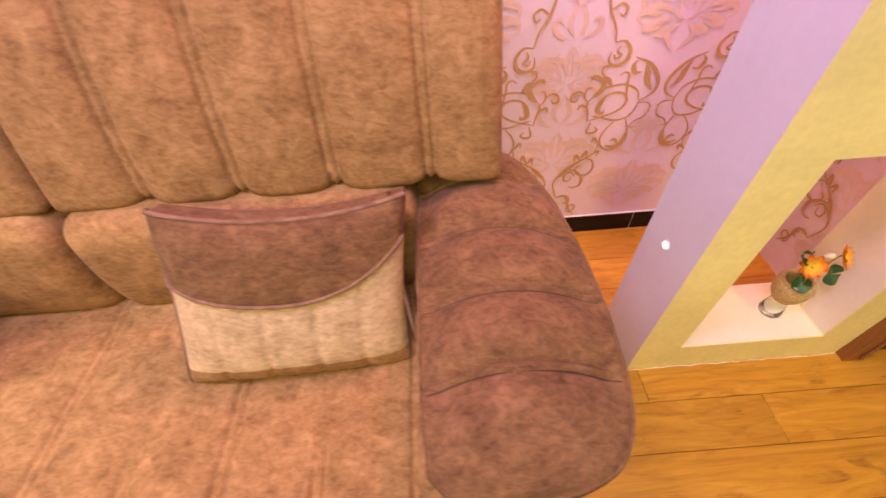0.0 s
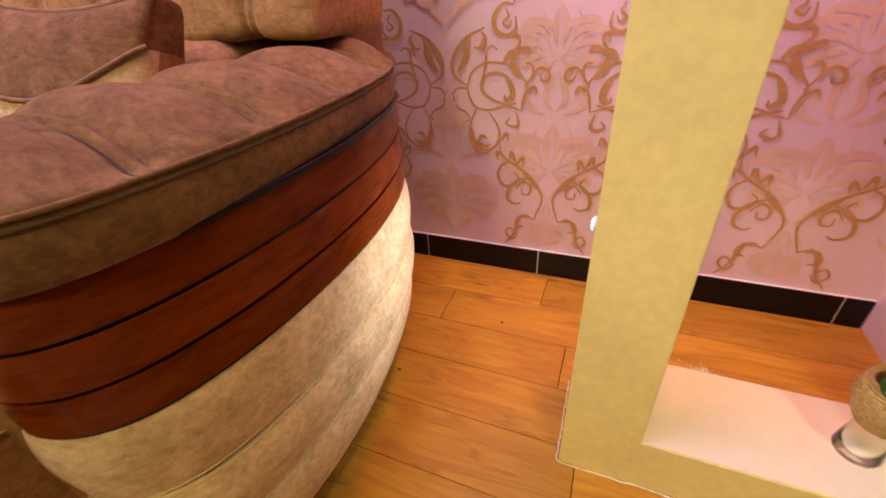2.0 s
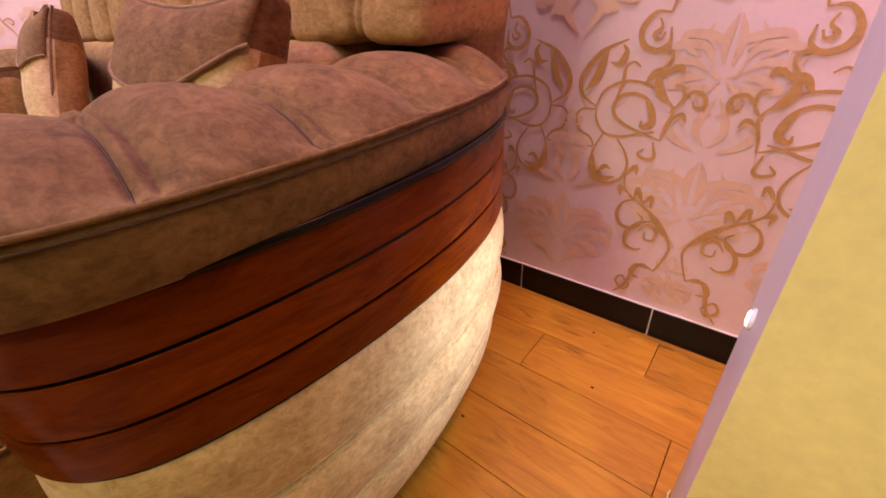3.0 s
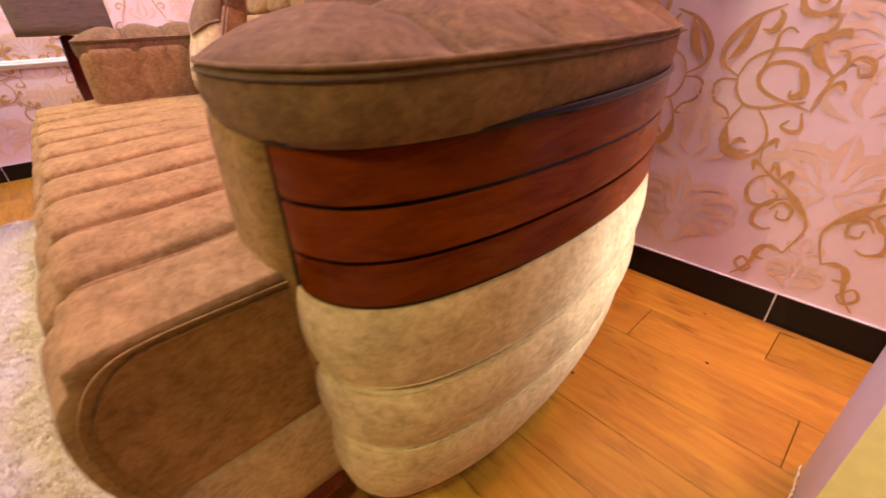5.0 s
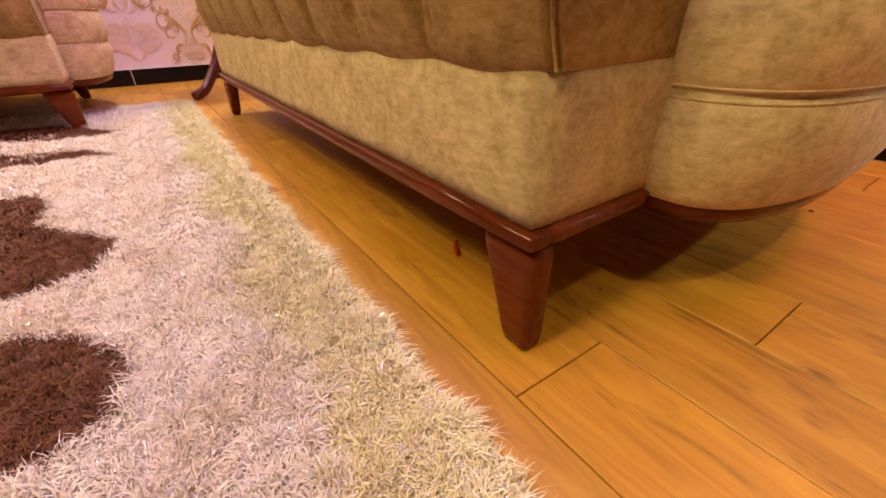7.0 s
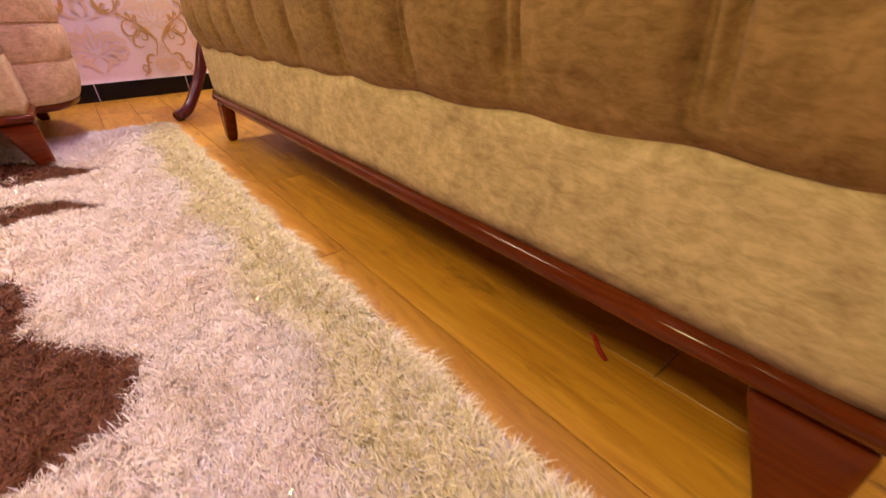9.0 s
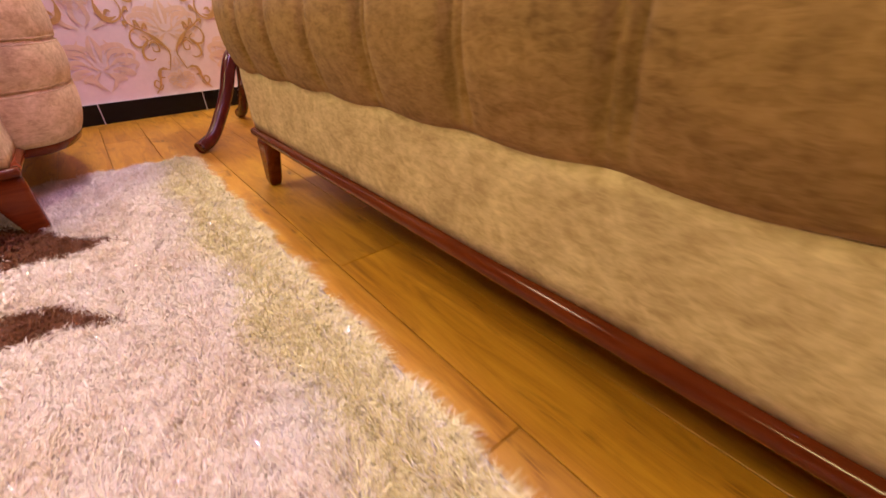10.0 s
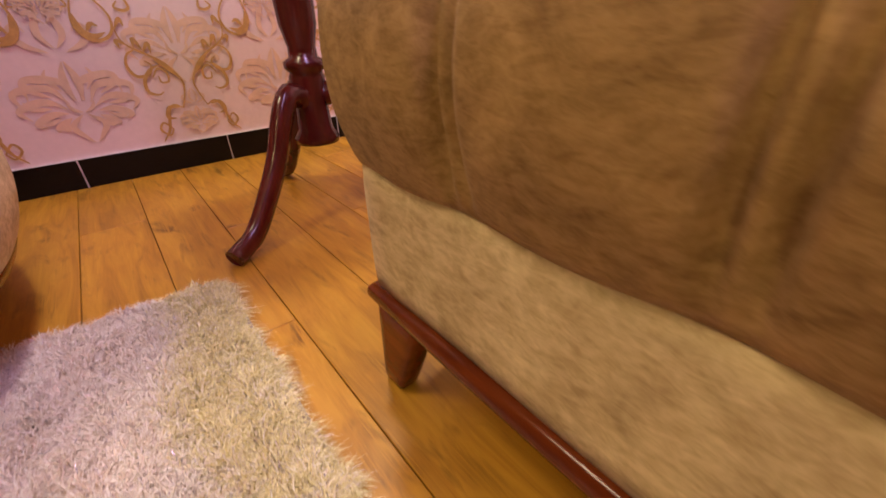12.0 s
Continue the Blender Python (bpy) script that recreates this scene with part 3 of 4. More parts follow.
            g += 0.005 * (bell(d, 0.0035) + bell(d - 0.015, 0.0035)) + 0.017 * bell(d - 0.007, 0.026 if d > 0.007 else 0.040) - 0.004 * bell(d - 0.0075, 0.0055)
        return h - g * min(1, 0.15 + t * 5) + 0.0018 * noise.noise(Vector((x * 14, y * 14, 3.1)))

    rings = [pad_ring(0.7, 0.645), pad_ring(0.10, 0.634), pad_ring(0.03, 0.634), pad_ring(0.005, 0.642), pad_ring(-0.02, 0.660), pad_ring(-0.015, 0.678), pad_ring(0.0, 0.690)]
    steps = 16
    for i in range(1, steps + 1):
        t = i / steps
        rings.append([(x, y, top(x * side - e, y, t)) for x, y, z in pad_ring(t, 0)])
    pad = shell("arm_pad", rings, BROWN, "brown velour padded arm top with tucked seams", False)
    v, f = tube(pad_ring(-0.008, 0.6885), 0.0024, 8, True)
    under(mesh_object("piping", v, f, BROWN), pad)
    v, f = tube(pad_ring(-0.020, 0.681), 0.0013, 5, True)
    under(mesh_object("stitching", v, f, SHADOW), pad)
    outside, insides = rim[:m], rim[m:]

    # A dark thread in each tuck, which also draws the crease's shade.
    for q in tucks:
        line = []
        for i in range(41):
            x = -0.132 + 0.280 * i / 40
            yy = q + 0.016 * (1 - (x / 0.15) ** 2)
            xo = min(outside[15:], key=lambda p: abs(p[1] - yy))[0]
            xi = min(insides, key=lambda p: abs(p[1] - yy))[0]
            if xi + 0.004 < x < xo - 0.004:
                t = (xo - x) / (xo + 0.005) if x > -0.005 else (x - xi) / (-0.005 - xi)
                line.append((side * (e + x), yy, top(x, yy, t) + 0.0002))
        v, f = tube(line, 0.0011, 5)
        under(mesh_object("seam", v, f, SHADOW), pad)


def leg(thing, x, y, side, label="tapered glossy mahogany leg"):
    """A wedge that narrows towards its outer corner."""
    def warp(px, py, pz):
        k = 1 - pz / 0.135
        lx = px * (1 - 0.58 * k)
        return (x - side * lx, y + py * (1 - 0.2 * k), pz)
    v, f = rbox((0.0, 0.0, 0.0), (0.086, 0.040, 0.135), (8, 6, 8), 0.012, warp)
    if side > 0:
        f = [q[::-1] for q in f]
    return under(mesh_object("leg", v, f, MAHOGANY), thing, label)


def seat_cushion(thing, width, grooves):
    e = width / 2

    def warp(x, y, z):
        near = [abs(x - g) for g in grooves]
        d = min(near)
        idx = near.index(d)
        fade = 1.0 if y < 0.22 else max(0.55 if idx % 2 == 0 else 0.0, 1 - (y - 0.22) / 0.16)
        g = grooves[idx]
        low = min(1.0, max(0.0, (z - 0.300) / 0.05))
        dip = 0.0
        for q in (g - 0.009, g + 0.009):
            dip += 0.015 * bell(x - q, 0.0055)
        dip += 0.006 * bell(x - g, 0.026)
        swell = 0.004 * (1 - min(1, max(0, 1 - d / 0.085)) ** 2)
        if y < 0.5:
            y -= (0.024 + 0.012 * min(1, (e - abs(x)) / 0.12)) * math.sin(math.pi * min(1, max(0, (z - 0.292) / 0.205))) ** 0.8 * max(0, 1 - max(0, y) / 0.1)
        # the front edge rolls over
        a, b = (0.034 - y) / 0.058, (z - 0.440) / 0.048
        if a > 0 and b > 0:
            m = max(a, b) / math.hypot(a, b)
            y, z = 0.034 - a * m * 0.058, 0.440 + b * m * 0.048
        core = Vector((x, 0.16, 0.375))
        away = (Vector((x, min(y, 0.30), z)) - core)
        away = away.normalized() if away.length > 1e-4 else Vector((0, 0, 1))
        move = (swell - dip) * fade * low if z > 0.30 or y < 0.05 else 0
        p = Vector((x, y, z)) + away * move
        if z > 0.45:
            p.z += 0.004 * noise.noise(Vector((x * 6, y * 6, 0.4))) + 0.010 * bell(y - 0.30, 0.2)
        if y < 0.03 and z < 0.33:
            p.z -= 0.006 * (1 - bell(x - g, 0.045)) * min(1.0, max(0.0, (e - abs(x) - 0.02) / 0.05))
        if abs(x) > e - 0.05:
            p.x = math.copysign(min(abs(p.x), e + 0.004), x)
        return tuple(p)

    v, f = rbox((-e, 0.006, 0.299), (e, 0.72, 0.488), (max(60, int(width / 0.0031)), 40, 18), 0.004, warp)
    ob = under(mesh_object("seat_cushion", v, f, CAMEL), thing, "channel-stitched tan velour seat cushion")
    for s in (1, -1):
        for inset in (0.0, 0.008):
            out = s * (e + 0.002)
            line = smooth_line([(out, 0.008 + inset, 0.300), (out, -0.006 + inset, 0.35), (out, -0.009 + inset, 0.410), (out, 0.000 + inset, 0.445 - inset), (out, 0.022 + inset, 0.474 - inset), (out, 0.065, 0.486 - inset), (out, 0.19, 0.486 - inset)], 34)
            v, f = tube(line, 0.0015, 6)
            under(mesh_object("piping", v, f, CAMEL), ob)
    return ob


def back_cushion(thing, x0, x1, grooves):
    """Leaning cushion with upright double-stitched channels and boxed sides, its foot hanging over the pads."""
    foot, lean = 0.737, 0.36

    def forward(z):
        return 0.026 * math.sin(math.pi * min(1, max(0, (z - foot) / 0.42))) ** 0.8

    def warp(x, y, z):
        dip = sum(0.007 * (bell(x - g - 0.009, 0.0045) + bell(x - g + 0.009, 0.0045)) + 0.013 * bell(x - g, 0.030) for g in grooves)
        edge = min(x - x0, x1 - x)
        p = Vector((x, y, z))
        if y < 0.80:
            p.y += dip - forward(z) * min(1, 0.35 + edge / 0.06)
        if z < foot + 0.04:
            p.z += 0.5 * dip + 0.002 * noise.noise(Vector((x * 11, 0, 2)))
        p.y += (z - foot) * lean
        return tuple(p)
    v, f = rbox((x0, 0.690, foot), (x1, 0.905, 1.17), (300, 14, 44), 0.022, warp)
    ob = under(mesh_object("back_cushion", v, f, CAMEL), thing, "brown velour back cushion with upright channels")
    for x in (x0 + 0.010, x1 - 0.010):
        for inset in (0.0, 0.009):
            xx = x + (inset if x < (x0 + x1) / 2 else -inset)
            line = [(xx, 0.6915 + (z - foot) * lean - forward(z) * 0.46 + (0.004 if inset == 0 else 0), z) for z in [foot + 0.024 + 0.38 * i / 24 for i in range(25)]]
            v, f = tube(line, 0.0022, 6)
            under(mesh_object("seam", v, f, CAMEL), ob)
    return ob


def settee(name, m, width, seats, channels, label, category):
    e = width / 2
    thing = anchor(name, m, label, category)
    box_part("skirt", (-e, 0.0, 0.154), (e, 0.86, 0.305), BEIGE, thing, 0.008, (40, 20, 6), "pale beige velour skirt",
             lambda x, y, z: (x + 0.002 * noise.noise(Vector((x * 5, y * 5, z * 9))), y + 0.003 * noise.noise(Vector((x * 6, 1.3, z * 9))), z))
    box_part("front_rail", (-e - 0.010, -0.011, 0.133), (e + 0.010, 0.030, 0.159), MAHOGANY, thing, 0.013, (10, 6, 6), "glossy rounded mahogany base rail")
    for s in (1, -1):
        box_part("side_rail", (min(s * (e + 0.010), s * (e - 0.03)), 0.018, 0.134), (max(s * (e + 0.010), s * (e - 0.03)), 0.20, 0.158), MAHOGANY, thing, 0.012, (6, 10, 6))
        leg(thing, s * (e + 0.007), 0.0, s)
        leg(thing, s * (e - 0.02), 0.868, s)
        build_arm(thing, e, s)
    seat_cushion(thing, width, seat_grooves(width, channels))
    box_part("back_frame", (-e + 0.05, 0.84, 0.14), (e - 0.05, 1.06, 0.98), BROWN, thing, 0.04, (20, 6, 14), "brown velour sofa back",
             lambda x, y, z: (x, y + max(0, z - 0.7) * 0.2, z))
    step = (width + 0.074) / seats
    for i in range(seats):
        x0 = -e - 0.037 + step * i
        x1 = x0 + step
        if i < seats / 2:
            g = [x0 + 0.139 + 0.179 * k for k in range(max(1, round(step / 0.2)))]
        else:
            g = [x1 - 0.139 - 0.179 * k for k in range(max(1, round(step / 0.2)))]
        back_cushion(thing, x0 + 0.004, x1 - 0.004, [q for q in g if x0 + 0.05 < q < x1 - 0.05])
        lo, hi = max(-e + 0.135, x0 + 0.004), min(e - 0.135, x1 - 0.004)
        box_part("lumbar_pad", (lo, 0.655, 0.462), (hi, 0.86, 0.745), CAMEL, thing, 0.05, (40, 12, 18), "tan velour lower back pad",
                 lambda x, y, z: (x, y - 0.02 * math.sin(math.pi * (z - 0.46) / 0.3), z + 0.003 * noise.noise(Vector((x * 8, y * 8, z)))))
    return thing


SOFA = pose(-0.6265, 0.013, 0)
settee("sofa", SOFA, 1.651, 2, 9, "brown and beige velour sofa with curved wood-banded arms", "sofa")
settee("armchair", pose(-1.48, -0.458 - 0.33, 0, 0, 0, 90), 0.66, 1, 4, "matching tan and beige velour armchair on mahogany legs", "armchair")


# ---- pillows ----
def pillow(m, flip, label):
    thing = anchor("throw_pillow", m, label, "pillow", "pillows on the sofa")
    w, h, thick = 0.430, 0.335, 0.019

    def face(u, v):
        """How far the front swells at (u, v), each from -1 to 1."""
        s = max(0.0, (1 - abs(u) ** 3.5)) * max(0.0, (1 - abs(v) ** 3.0))
        return 0.052 * s ** 0.55

    def seam_line(u):
        return 0.13 + (0.50 if u * flip < 0 else 0.26) * u * u

    def shape(x, y, z):
        u, v = 2 * x / w, 2 * z / h
        grow = face(u, v)
        k = y / thick
        pinch = 1 - 0.05 * (1 - v * v) * abs(u) - 0.03
        out = -(grow if k < 0 else grow * 0.8) * abs(k) if k < 0 else grow * 0.8 * abs(k)
        top = 0.030 * (abs(u) ** 2 - 0.35) * max(0.0, v) ** 2
        dip = 0.0
        if k < 0 and v < seam_line(u):
            dip = sum(0.005 * bell(x - q, 0.006) for q in (-0.13, -0.045, 0.045, 0.13))
        return (x * pinch * (1 - 0.03 * v) - flip * 0.014 * v, y + out + dip, z + top)

    v, f = rbox((-w / 2, -thick, -h / 2), (w / 2, thick, h / 2), (64, 6, 52), 0.012, shape)
    idx = []
    for q in f:
        cy = sum(v[i][1] for i in q) / 4
        cz = sum(v[i][2] for i in q) / 4
        idx.append(2 if cz > 0.32 * h else 0 if cy < -0.014 and cz > -h / 2 + 0.045 else 1)
    body = mesh_object("cushion_body", v, f, [BEIGE, CAMEL, BROWN], True, idx)
    under(body, thing, "beige quilted pillow front with camel gusset")
    # envelope flap
    rows, cols = 18, 48
    fv, ff = [], []
    for j in range(rows + 1):
        for i in range(cols + 1):
            u = -1 + 2 * i / cols
            lowv = seam_line(u)
            vv = lowv + (0.985 - lowv) * j / rows
            x, y, z = shape(u * w / 2 * 0.985, -thick, vv * h / 2)
            fv.append((x, y - 0.005, z))
    for j in range(rows):
        for i in range(cols):
            a = j * (cols + 1) + i
            ff.append((a, a + 1, a + cols + 2, a + cols + 1))
    flap = mesh_object("flap", fv, ff, BROWN)
    mod = flap.modifiers.new("thick", "SOLIDIFY")
    mod.thickness, mod.offset = 0.006, -1
    under(flap, thing, "curved brown velour envelope flap")
    tube_part("piping", [fv[i] for i in range(cols + 1)], 0.0036, PIPING, flap, 8)
    tube_part("piping", [fv[rows * (cols + 1) + i] for i in range(cols + 1)], 0.0042, PIPING, flap, 8)
    edge = [shape(s * w / 2 * 0.99, -0.93 * thick, t * h / 2) for s, t in [(-1, 1 - 2 * k / 16) for k in range(17)]]
    tube_part("piping", edge, 0.0034, PIPING, body, 8)
    tube_part("piping", [(-x, y, z) for x, y, z in edge], 0.0034, PIPING, body, 8)
    return thing


pillow(pose(-0.166, 0.552, 0.644, -22, 3, 3), -1, "beige quilted throw pillow with brown curved flap and piping")
pillow(pose(-1.065, 0.552, 0.652, -20, 0, -6), 1, "beige quilted throw pillow with brown flap on the far seat")


# ---- pedestal stand ----
def pedestal(x, y):
    thing = anchor("pedestal_stand", pose(x, y, 0), "dark red mahogany tripod pedestal stand with grey box top", "stand")
    v, f = lathe([(0.0, 0.165), (0.050, 0.168), (0.053, 0.180), (0.040, 0.20), (0.036, 0.26), (0.040, 0.315), (0.036, 0.325), (0.046, 0.335), (0.046, 0.348), (0.032, 0.356),
                  (0.030, 0.375), (0.040, 0.42), (0.043, 0.50), (0.036, 0.62), (0.028, 0.70), (0.0, 0.71)], 32)
    red = timber("red_mahogany", (0.036, 0.003, 0.003), (0.070, 0.006, 0.005), (0.105, 0.011, 0.008), (9, 9, 1), 0.22, 3.0, 0.0)
    under(mesh_object("column", v, f, red), thing, "turned dark red column")
    for k in range(3):
        a = math.atan2(-0.067 - y, -1.896 - x) + 2 * math.pi / 3 * k
        prof = [(0.030, 0.275), (0.075, 0.285), (0.110, 0.245), (0.150, 0.170), (0.205, 0.100), (0.265, 0.040), (0.330, 0.018)]
        line = smooth_line([(math.cos(a) * r, math.sin(a) * r, z) for r, z in prof], 30)
        rad = [0.023 - 0.004 * i / 29 for i in range(30)]
        v, f = tube(line, rad, 10, False, 1.15)
        under(mesh_object("leg", [(p[0], p[1], max(0.0, p[2])) for p in v], f, red), thing, "curved cabriole foot")
    grey = timber("grey_wood", (0.10, 0.075, 0.05), (0.19, 0.15, 0.10), (0.27, 0.22, 0.15), (2, 2, 14), 0.55, 6.0)
    box_part("box_top", (-0.165, -0.165, 0.705), (0.165, 0.165, 0.865), grey, thing, 0.004, (4, 4, 4), "grey-brown grained box top")
    for i, (r, z) in enumerate(((0.175, 0.865), (0.168, 0.888), (0.180, 0.911), (0.172, 0.934))):
        box_part("moulding", (-r, -r, z), (r, r, z + 0.022), INK, thing, 0.008, (4, 4, 4), "black ridged moulding")


pedestal(-2.07, 0.22)


# ---- vase with artificial flowers ----
def vase(x, y, z):
    thing = anchor("flower_vase", pose(x, y, z) @ Matrix.Scale(0.87, 4), "small glass vase wrapped in jute with orange flowers", "vase")
    glass, t, b = tree("clear_glass")
    b.inputs["Transmission Weight"].default_value = 1.0
    b.inputs["Roughness"].default_value = 0.04
    b.inputs["IOR"].default_value = 1.22
    jute = plain("jute_twine", (0.50, 0.36, 0.14), 0.9, 0.0, 0.35, 160.0)
    v, f = lathe([(0.0, 0.001), (0.034, 0.001), (0.036, 0.008), (0.031, 0.045), (0.026, 0.072), (0.031, 0.092), (0.029, 0.092), (0.0245, 0.072), (0.0293, 0.045), (0.0340, 0.010), (0.0, 0.004)], 36)
    foot = under(mesh_object("glass_foot", v, f, glass), thing, "clear glass foot")
    foot.visible_shadow = False
    prof = [(0.028, 0.086), (0.039, 0.093), (0.047, 0.108), (0.050, 0.130), (0.048, 0.155), (0.043, 0.178), (0.037, 0.176), (0.042, 0.153), (0.043, 0.130), (0.039, 0.108), (0.0, 0.096)]
    v, f = lathe(prof, 36)
    bowl = under(mesh_object("jute_bowl", v, f, jute), thing, "jute-wound bowl")
    for k in range(16):
        s = k / 15
        zz = 0.088 + 0.089 * s
        r = 0.028 + 0.0215 * math.sin(math.pi * (0.05 + 0.72 * s)) + 0.0015
        pts = [(r * math.cos(w) , r * math.sin(w), zz + 0.0012 * math.sin(3 * w + k)) for w in [2 * math.pi * q / 28 for q in range(28)]]
        tube_part("twine", pts, 0.0032, jute, bowl, 6, True)
    leafy = plain("silk_leaf", (0.022, 0.085, 0.018), 0.45, 0.0, 0.5, 40.0)
    stem_mat = plain("stem_green", (0.16, 0.20, 0.05), 0.5)
    bud_mat = plain("cream_bud", (0.75, 0.66, 0.42), 0.5)
    petal_mat, t, b = tree("orange_petal")
    g = t.nodes.new("ShaderNodeTexCoord")
    ln = t.nodes.new("ShaderNodeVectorMath")
    ln.operation = "LENGTH"
    t.links.new(g.outputs["Object"], ln.inputs[0])
    mul = t.nodes.new("ShaderNodeMath")
    mul.operation = "MULTIPLY"
    mul.inputs[1].default_value = 26.0
    t.links.new(ln.outputs["Value"], mul.inputs[0])
    t.links.new(ramp(t, mul.outputs[0], [(0.25, (0.85, 0.60, 0.04)), (0.72, (0.82, 0.30, 0.014)), (1.0, (0.58, 0.07, 0.012))]), b.inputs["Base Color"])
    b.inputs["Roughness"].default_value = 0.6

    def stem(tip):
        tip = Vector(tip)
        pts = smooth_line([(0.0, 0.0, 0.115), (tip.x * 0.25, tip.y * 0.25, 0.20), tuple(tip * 0.75 + Vector((0, 0, 0.075))), tuple(tip)], 16)
        tube_part("stem", pts, 0.0018, stem_mat, thing, 6)

    def petal_mesh(length, width, cup):
        vs, fs = [], []
        for i in range(7):
            s = i / 6
            wd = width * math.sin(math.pi * min(1, 0.12 + s * 0.80)) ** 0.8
            for j in (-1, -0.5, 0, 0.5, 1):
                vs.append((0.004 + length * s, wd * j / 2, cup * s * s + 0.004 * j * j * (1 - s)))
        for i in range(6):
            for j in range(4):
                a = i * 5 + j
                fs.append((a, a + 5, a + 6, a + 1))
        return vs, fs

    def flower(tip, turn, size):
        head = mesh_object("blossom", *lathe([(0.0, -0.002), (0.006 * size, 0.0), (0.007 * size, 0.004), (0.0, 0.007)], 14), bpy.data.materials["yellow_heart"])
        head.matrix_basis = Matrix.Translation(tip) @ pose(0, 0, 0, *turn)
        under(head, thing, "orange blossom with yellow heart")
        first = None
        for layer, (ln_, cup) in enumerate(((0.036, 0.006), (0.028, 0.014))):
            vs, fs = petal_mesh(ln_ * size, 0.021 * size, cup)
            for k in range(8):
                if k == 0:
                    ob = first = mesh_object("petal", vs, fs, petal_mat)
                else:
                    ob = new("petal", first.data)
                ob.matrix_basis = pose(0, 0, 0.001 * layer, 0, 0, 45 * k + 22 * layer + random.uniform(-5, 5))
                ob.parent = head
        stem(tip)

    def leaf(tip, turn, r, notch=0.3):
        vs, fs = [(0, 0, 0)], []
        n = 26
        for ring in (0.5, 1.0):
            for i in range(n + 1):
                w = notch / 2 + (2 * math.pi - notch) * i / n
                vs.append((r * ring * math.cos(w), r * ring * math.sin(w), 0.010 * ring * ring * math.sin(w * 3) * 0.5 + 0.006 * ring))
        for i in range(n):
            fs.append((0, 1 + i, 2 + i))
            fs.append((1 + i, n + 2 + i, n + 3 + i, 2 + i))
        ob = mesh_object("leaf", vs, fs, leafy)
        ob.matrix_basis = Matrix.Translation(tip) @ pose(0, 0, 0, *turn)
        under(ob, thing, "dark green round silk leaf")
        stem(tip)

    plain("yellow_heart", (0.80, 0.50, 0.04), 0.6)
    flower((-0.023, -0.012, 0.268), (62, 10, -25), 1.0)
    flower((0.052, -0.010, 0.300), (48, 25, 20), 1.0)
    leaf((0.062, -0.016, 0.222), (60, 0, 10), 0.034)
    leaf((-0.020, -0.026, 0.192), (50, -25, -20), 0.026)
    leaf((-0.066, -0.006, 0.292), (50, 20, 60), 0.018)
    leaf((-0.040, 0.010, 0.300), (40, 20, 160), 0.014)
    v, f = lathe([(0.0, -0.014), (0.008, -0.008), (0.011, 0.002), (0.008, 0.012), (0.0, 0.017)], 16)
    bud = mesh_object("bud", v, f, bud_mat)
    bud.matrix_basis = Matrix.Translation((0.012, -0.004, 0.302)) @ pose(0, 0, 0, 20, 65, 0)
    under(bud, thing, "cream flower bud")
    stem((0.008, -0.004, 0.300))


vase(1.098, 0.730, 0.124)


# ---- small litter ----
def ribbon_scrap():
    pts = smooth_line([(-0.052, 0.112, 0.003), (-0.040, 0.100, 0.012), (-0.026, 0.090, 0.006), (-0.012, 0.084, 0.003)], 20)
    v, f = tube(pts, 0.0035, 6, False, 0.5)
    ob = mesh_object("ribbon_scrap", v, f, plain("red_ribbon", (0.32, 0.012, 0.010), 0.5))
    tagged(ob, "short red ribbon scrap lying under the sofa", "ribbon")


ribbon_scrap()


def fluff():
    verts, faces = [], []
    for i in range(140):
        a = random.uniform(0, 2 * math.pi)
        r = abs(random.gauss(0, 0.022))
        p = Vector((0.93 + 1.6 * r * math.cos(a), 0.93 + r * math.sin(a), random.uniform(0.001, 0.03 * math.exp(-r * 30) + 0.003)))
        q = p + Vector((random.gauss(0, 0.010), random.gauss(0, 0.010), abs(random.gauss(0, 0.006))))
        s = Vector((0.0009, 0.0009, 0.0004))
        b = len(verts)
        verts += [p - s, p + s, q]
        faces.append((b, b + 1, b + 2))
    ob = mesh_object("cotton_fluff", verts, faces, WHITE, False)
    tagged(ob, "wisp of white cotton fluff on the floor", "fluff", "", "stuff")


fluff()


def crumb(x, y, r):
    v, f = rbox((-r, -r * 0.7, 0), (r, r * 0.7, r * 0.8), (3, 3, 3), r * 0.5, lambda a, b, c: (a + 0.3 * r * noise.noise(Vector((a * 900, b * 900, x))), b, c))
    ob = mesh_object("crumb", v, f, SHADOW)
    ob.location = (x, y, 0.0)
    tagged(ob, "tiny dark crumb of dirt on the plank floor", "crumb", "crumbs on the floor")


for x, y, r in ((0.256, 0.733, 0.004), (0.177, 0.194, 0.002), (-1.288, -0.091, 0.004), (0.386, 1.158, 0.003), (0.453, 0.975, 0.0035)):
    crumb(x, y, r)


# ---- shaggy rug ----
def inside(px, py, poly):
    hit = np.zeros(px.shape, bool)
    n = len(poly)
    for i in range(n):
        (x1, y1), (x2, y2) = poly[i], poly[(i + 1) % n]
        cross = ((y1 > py) != (y2 > py)) & (px < (x2 - x1) * (py - y1) / (y2 - y1 + 1e-12) + x1)
        hit ^= cross
    return hit


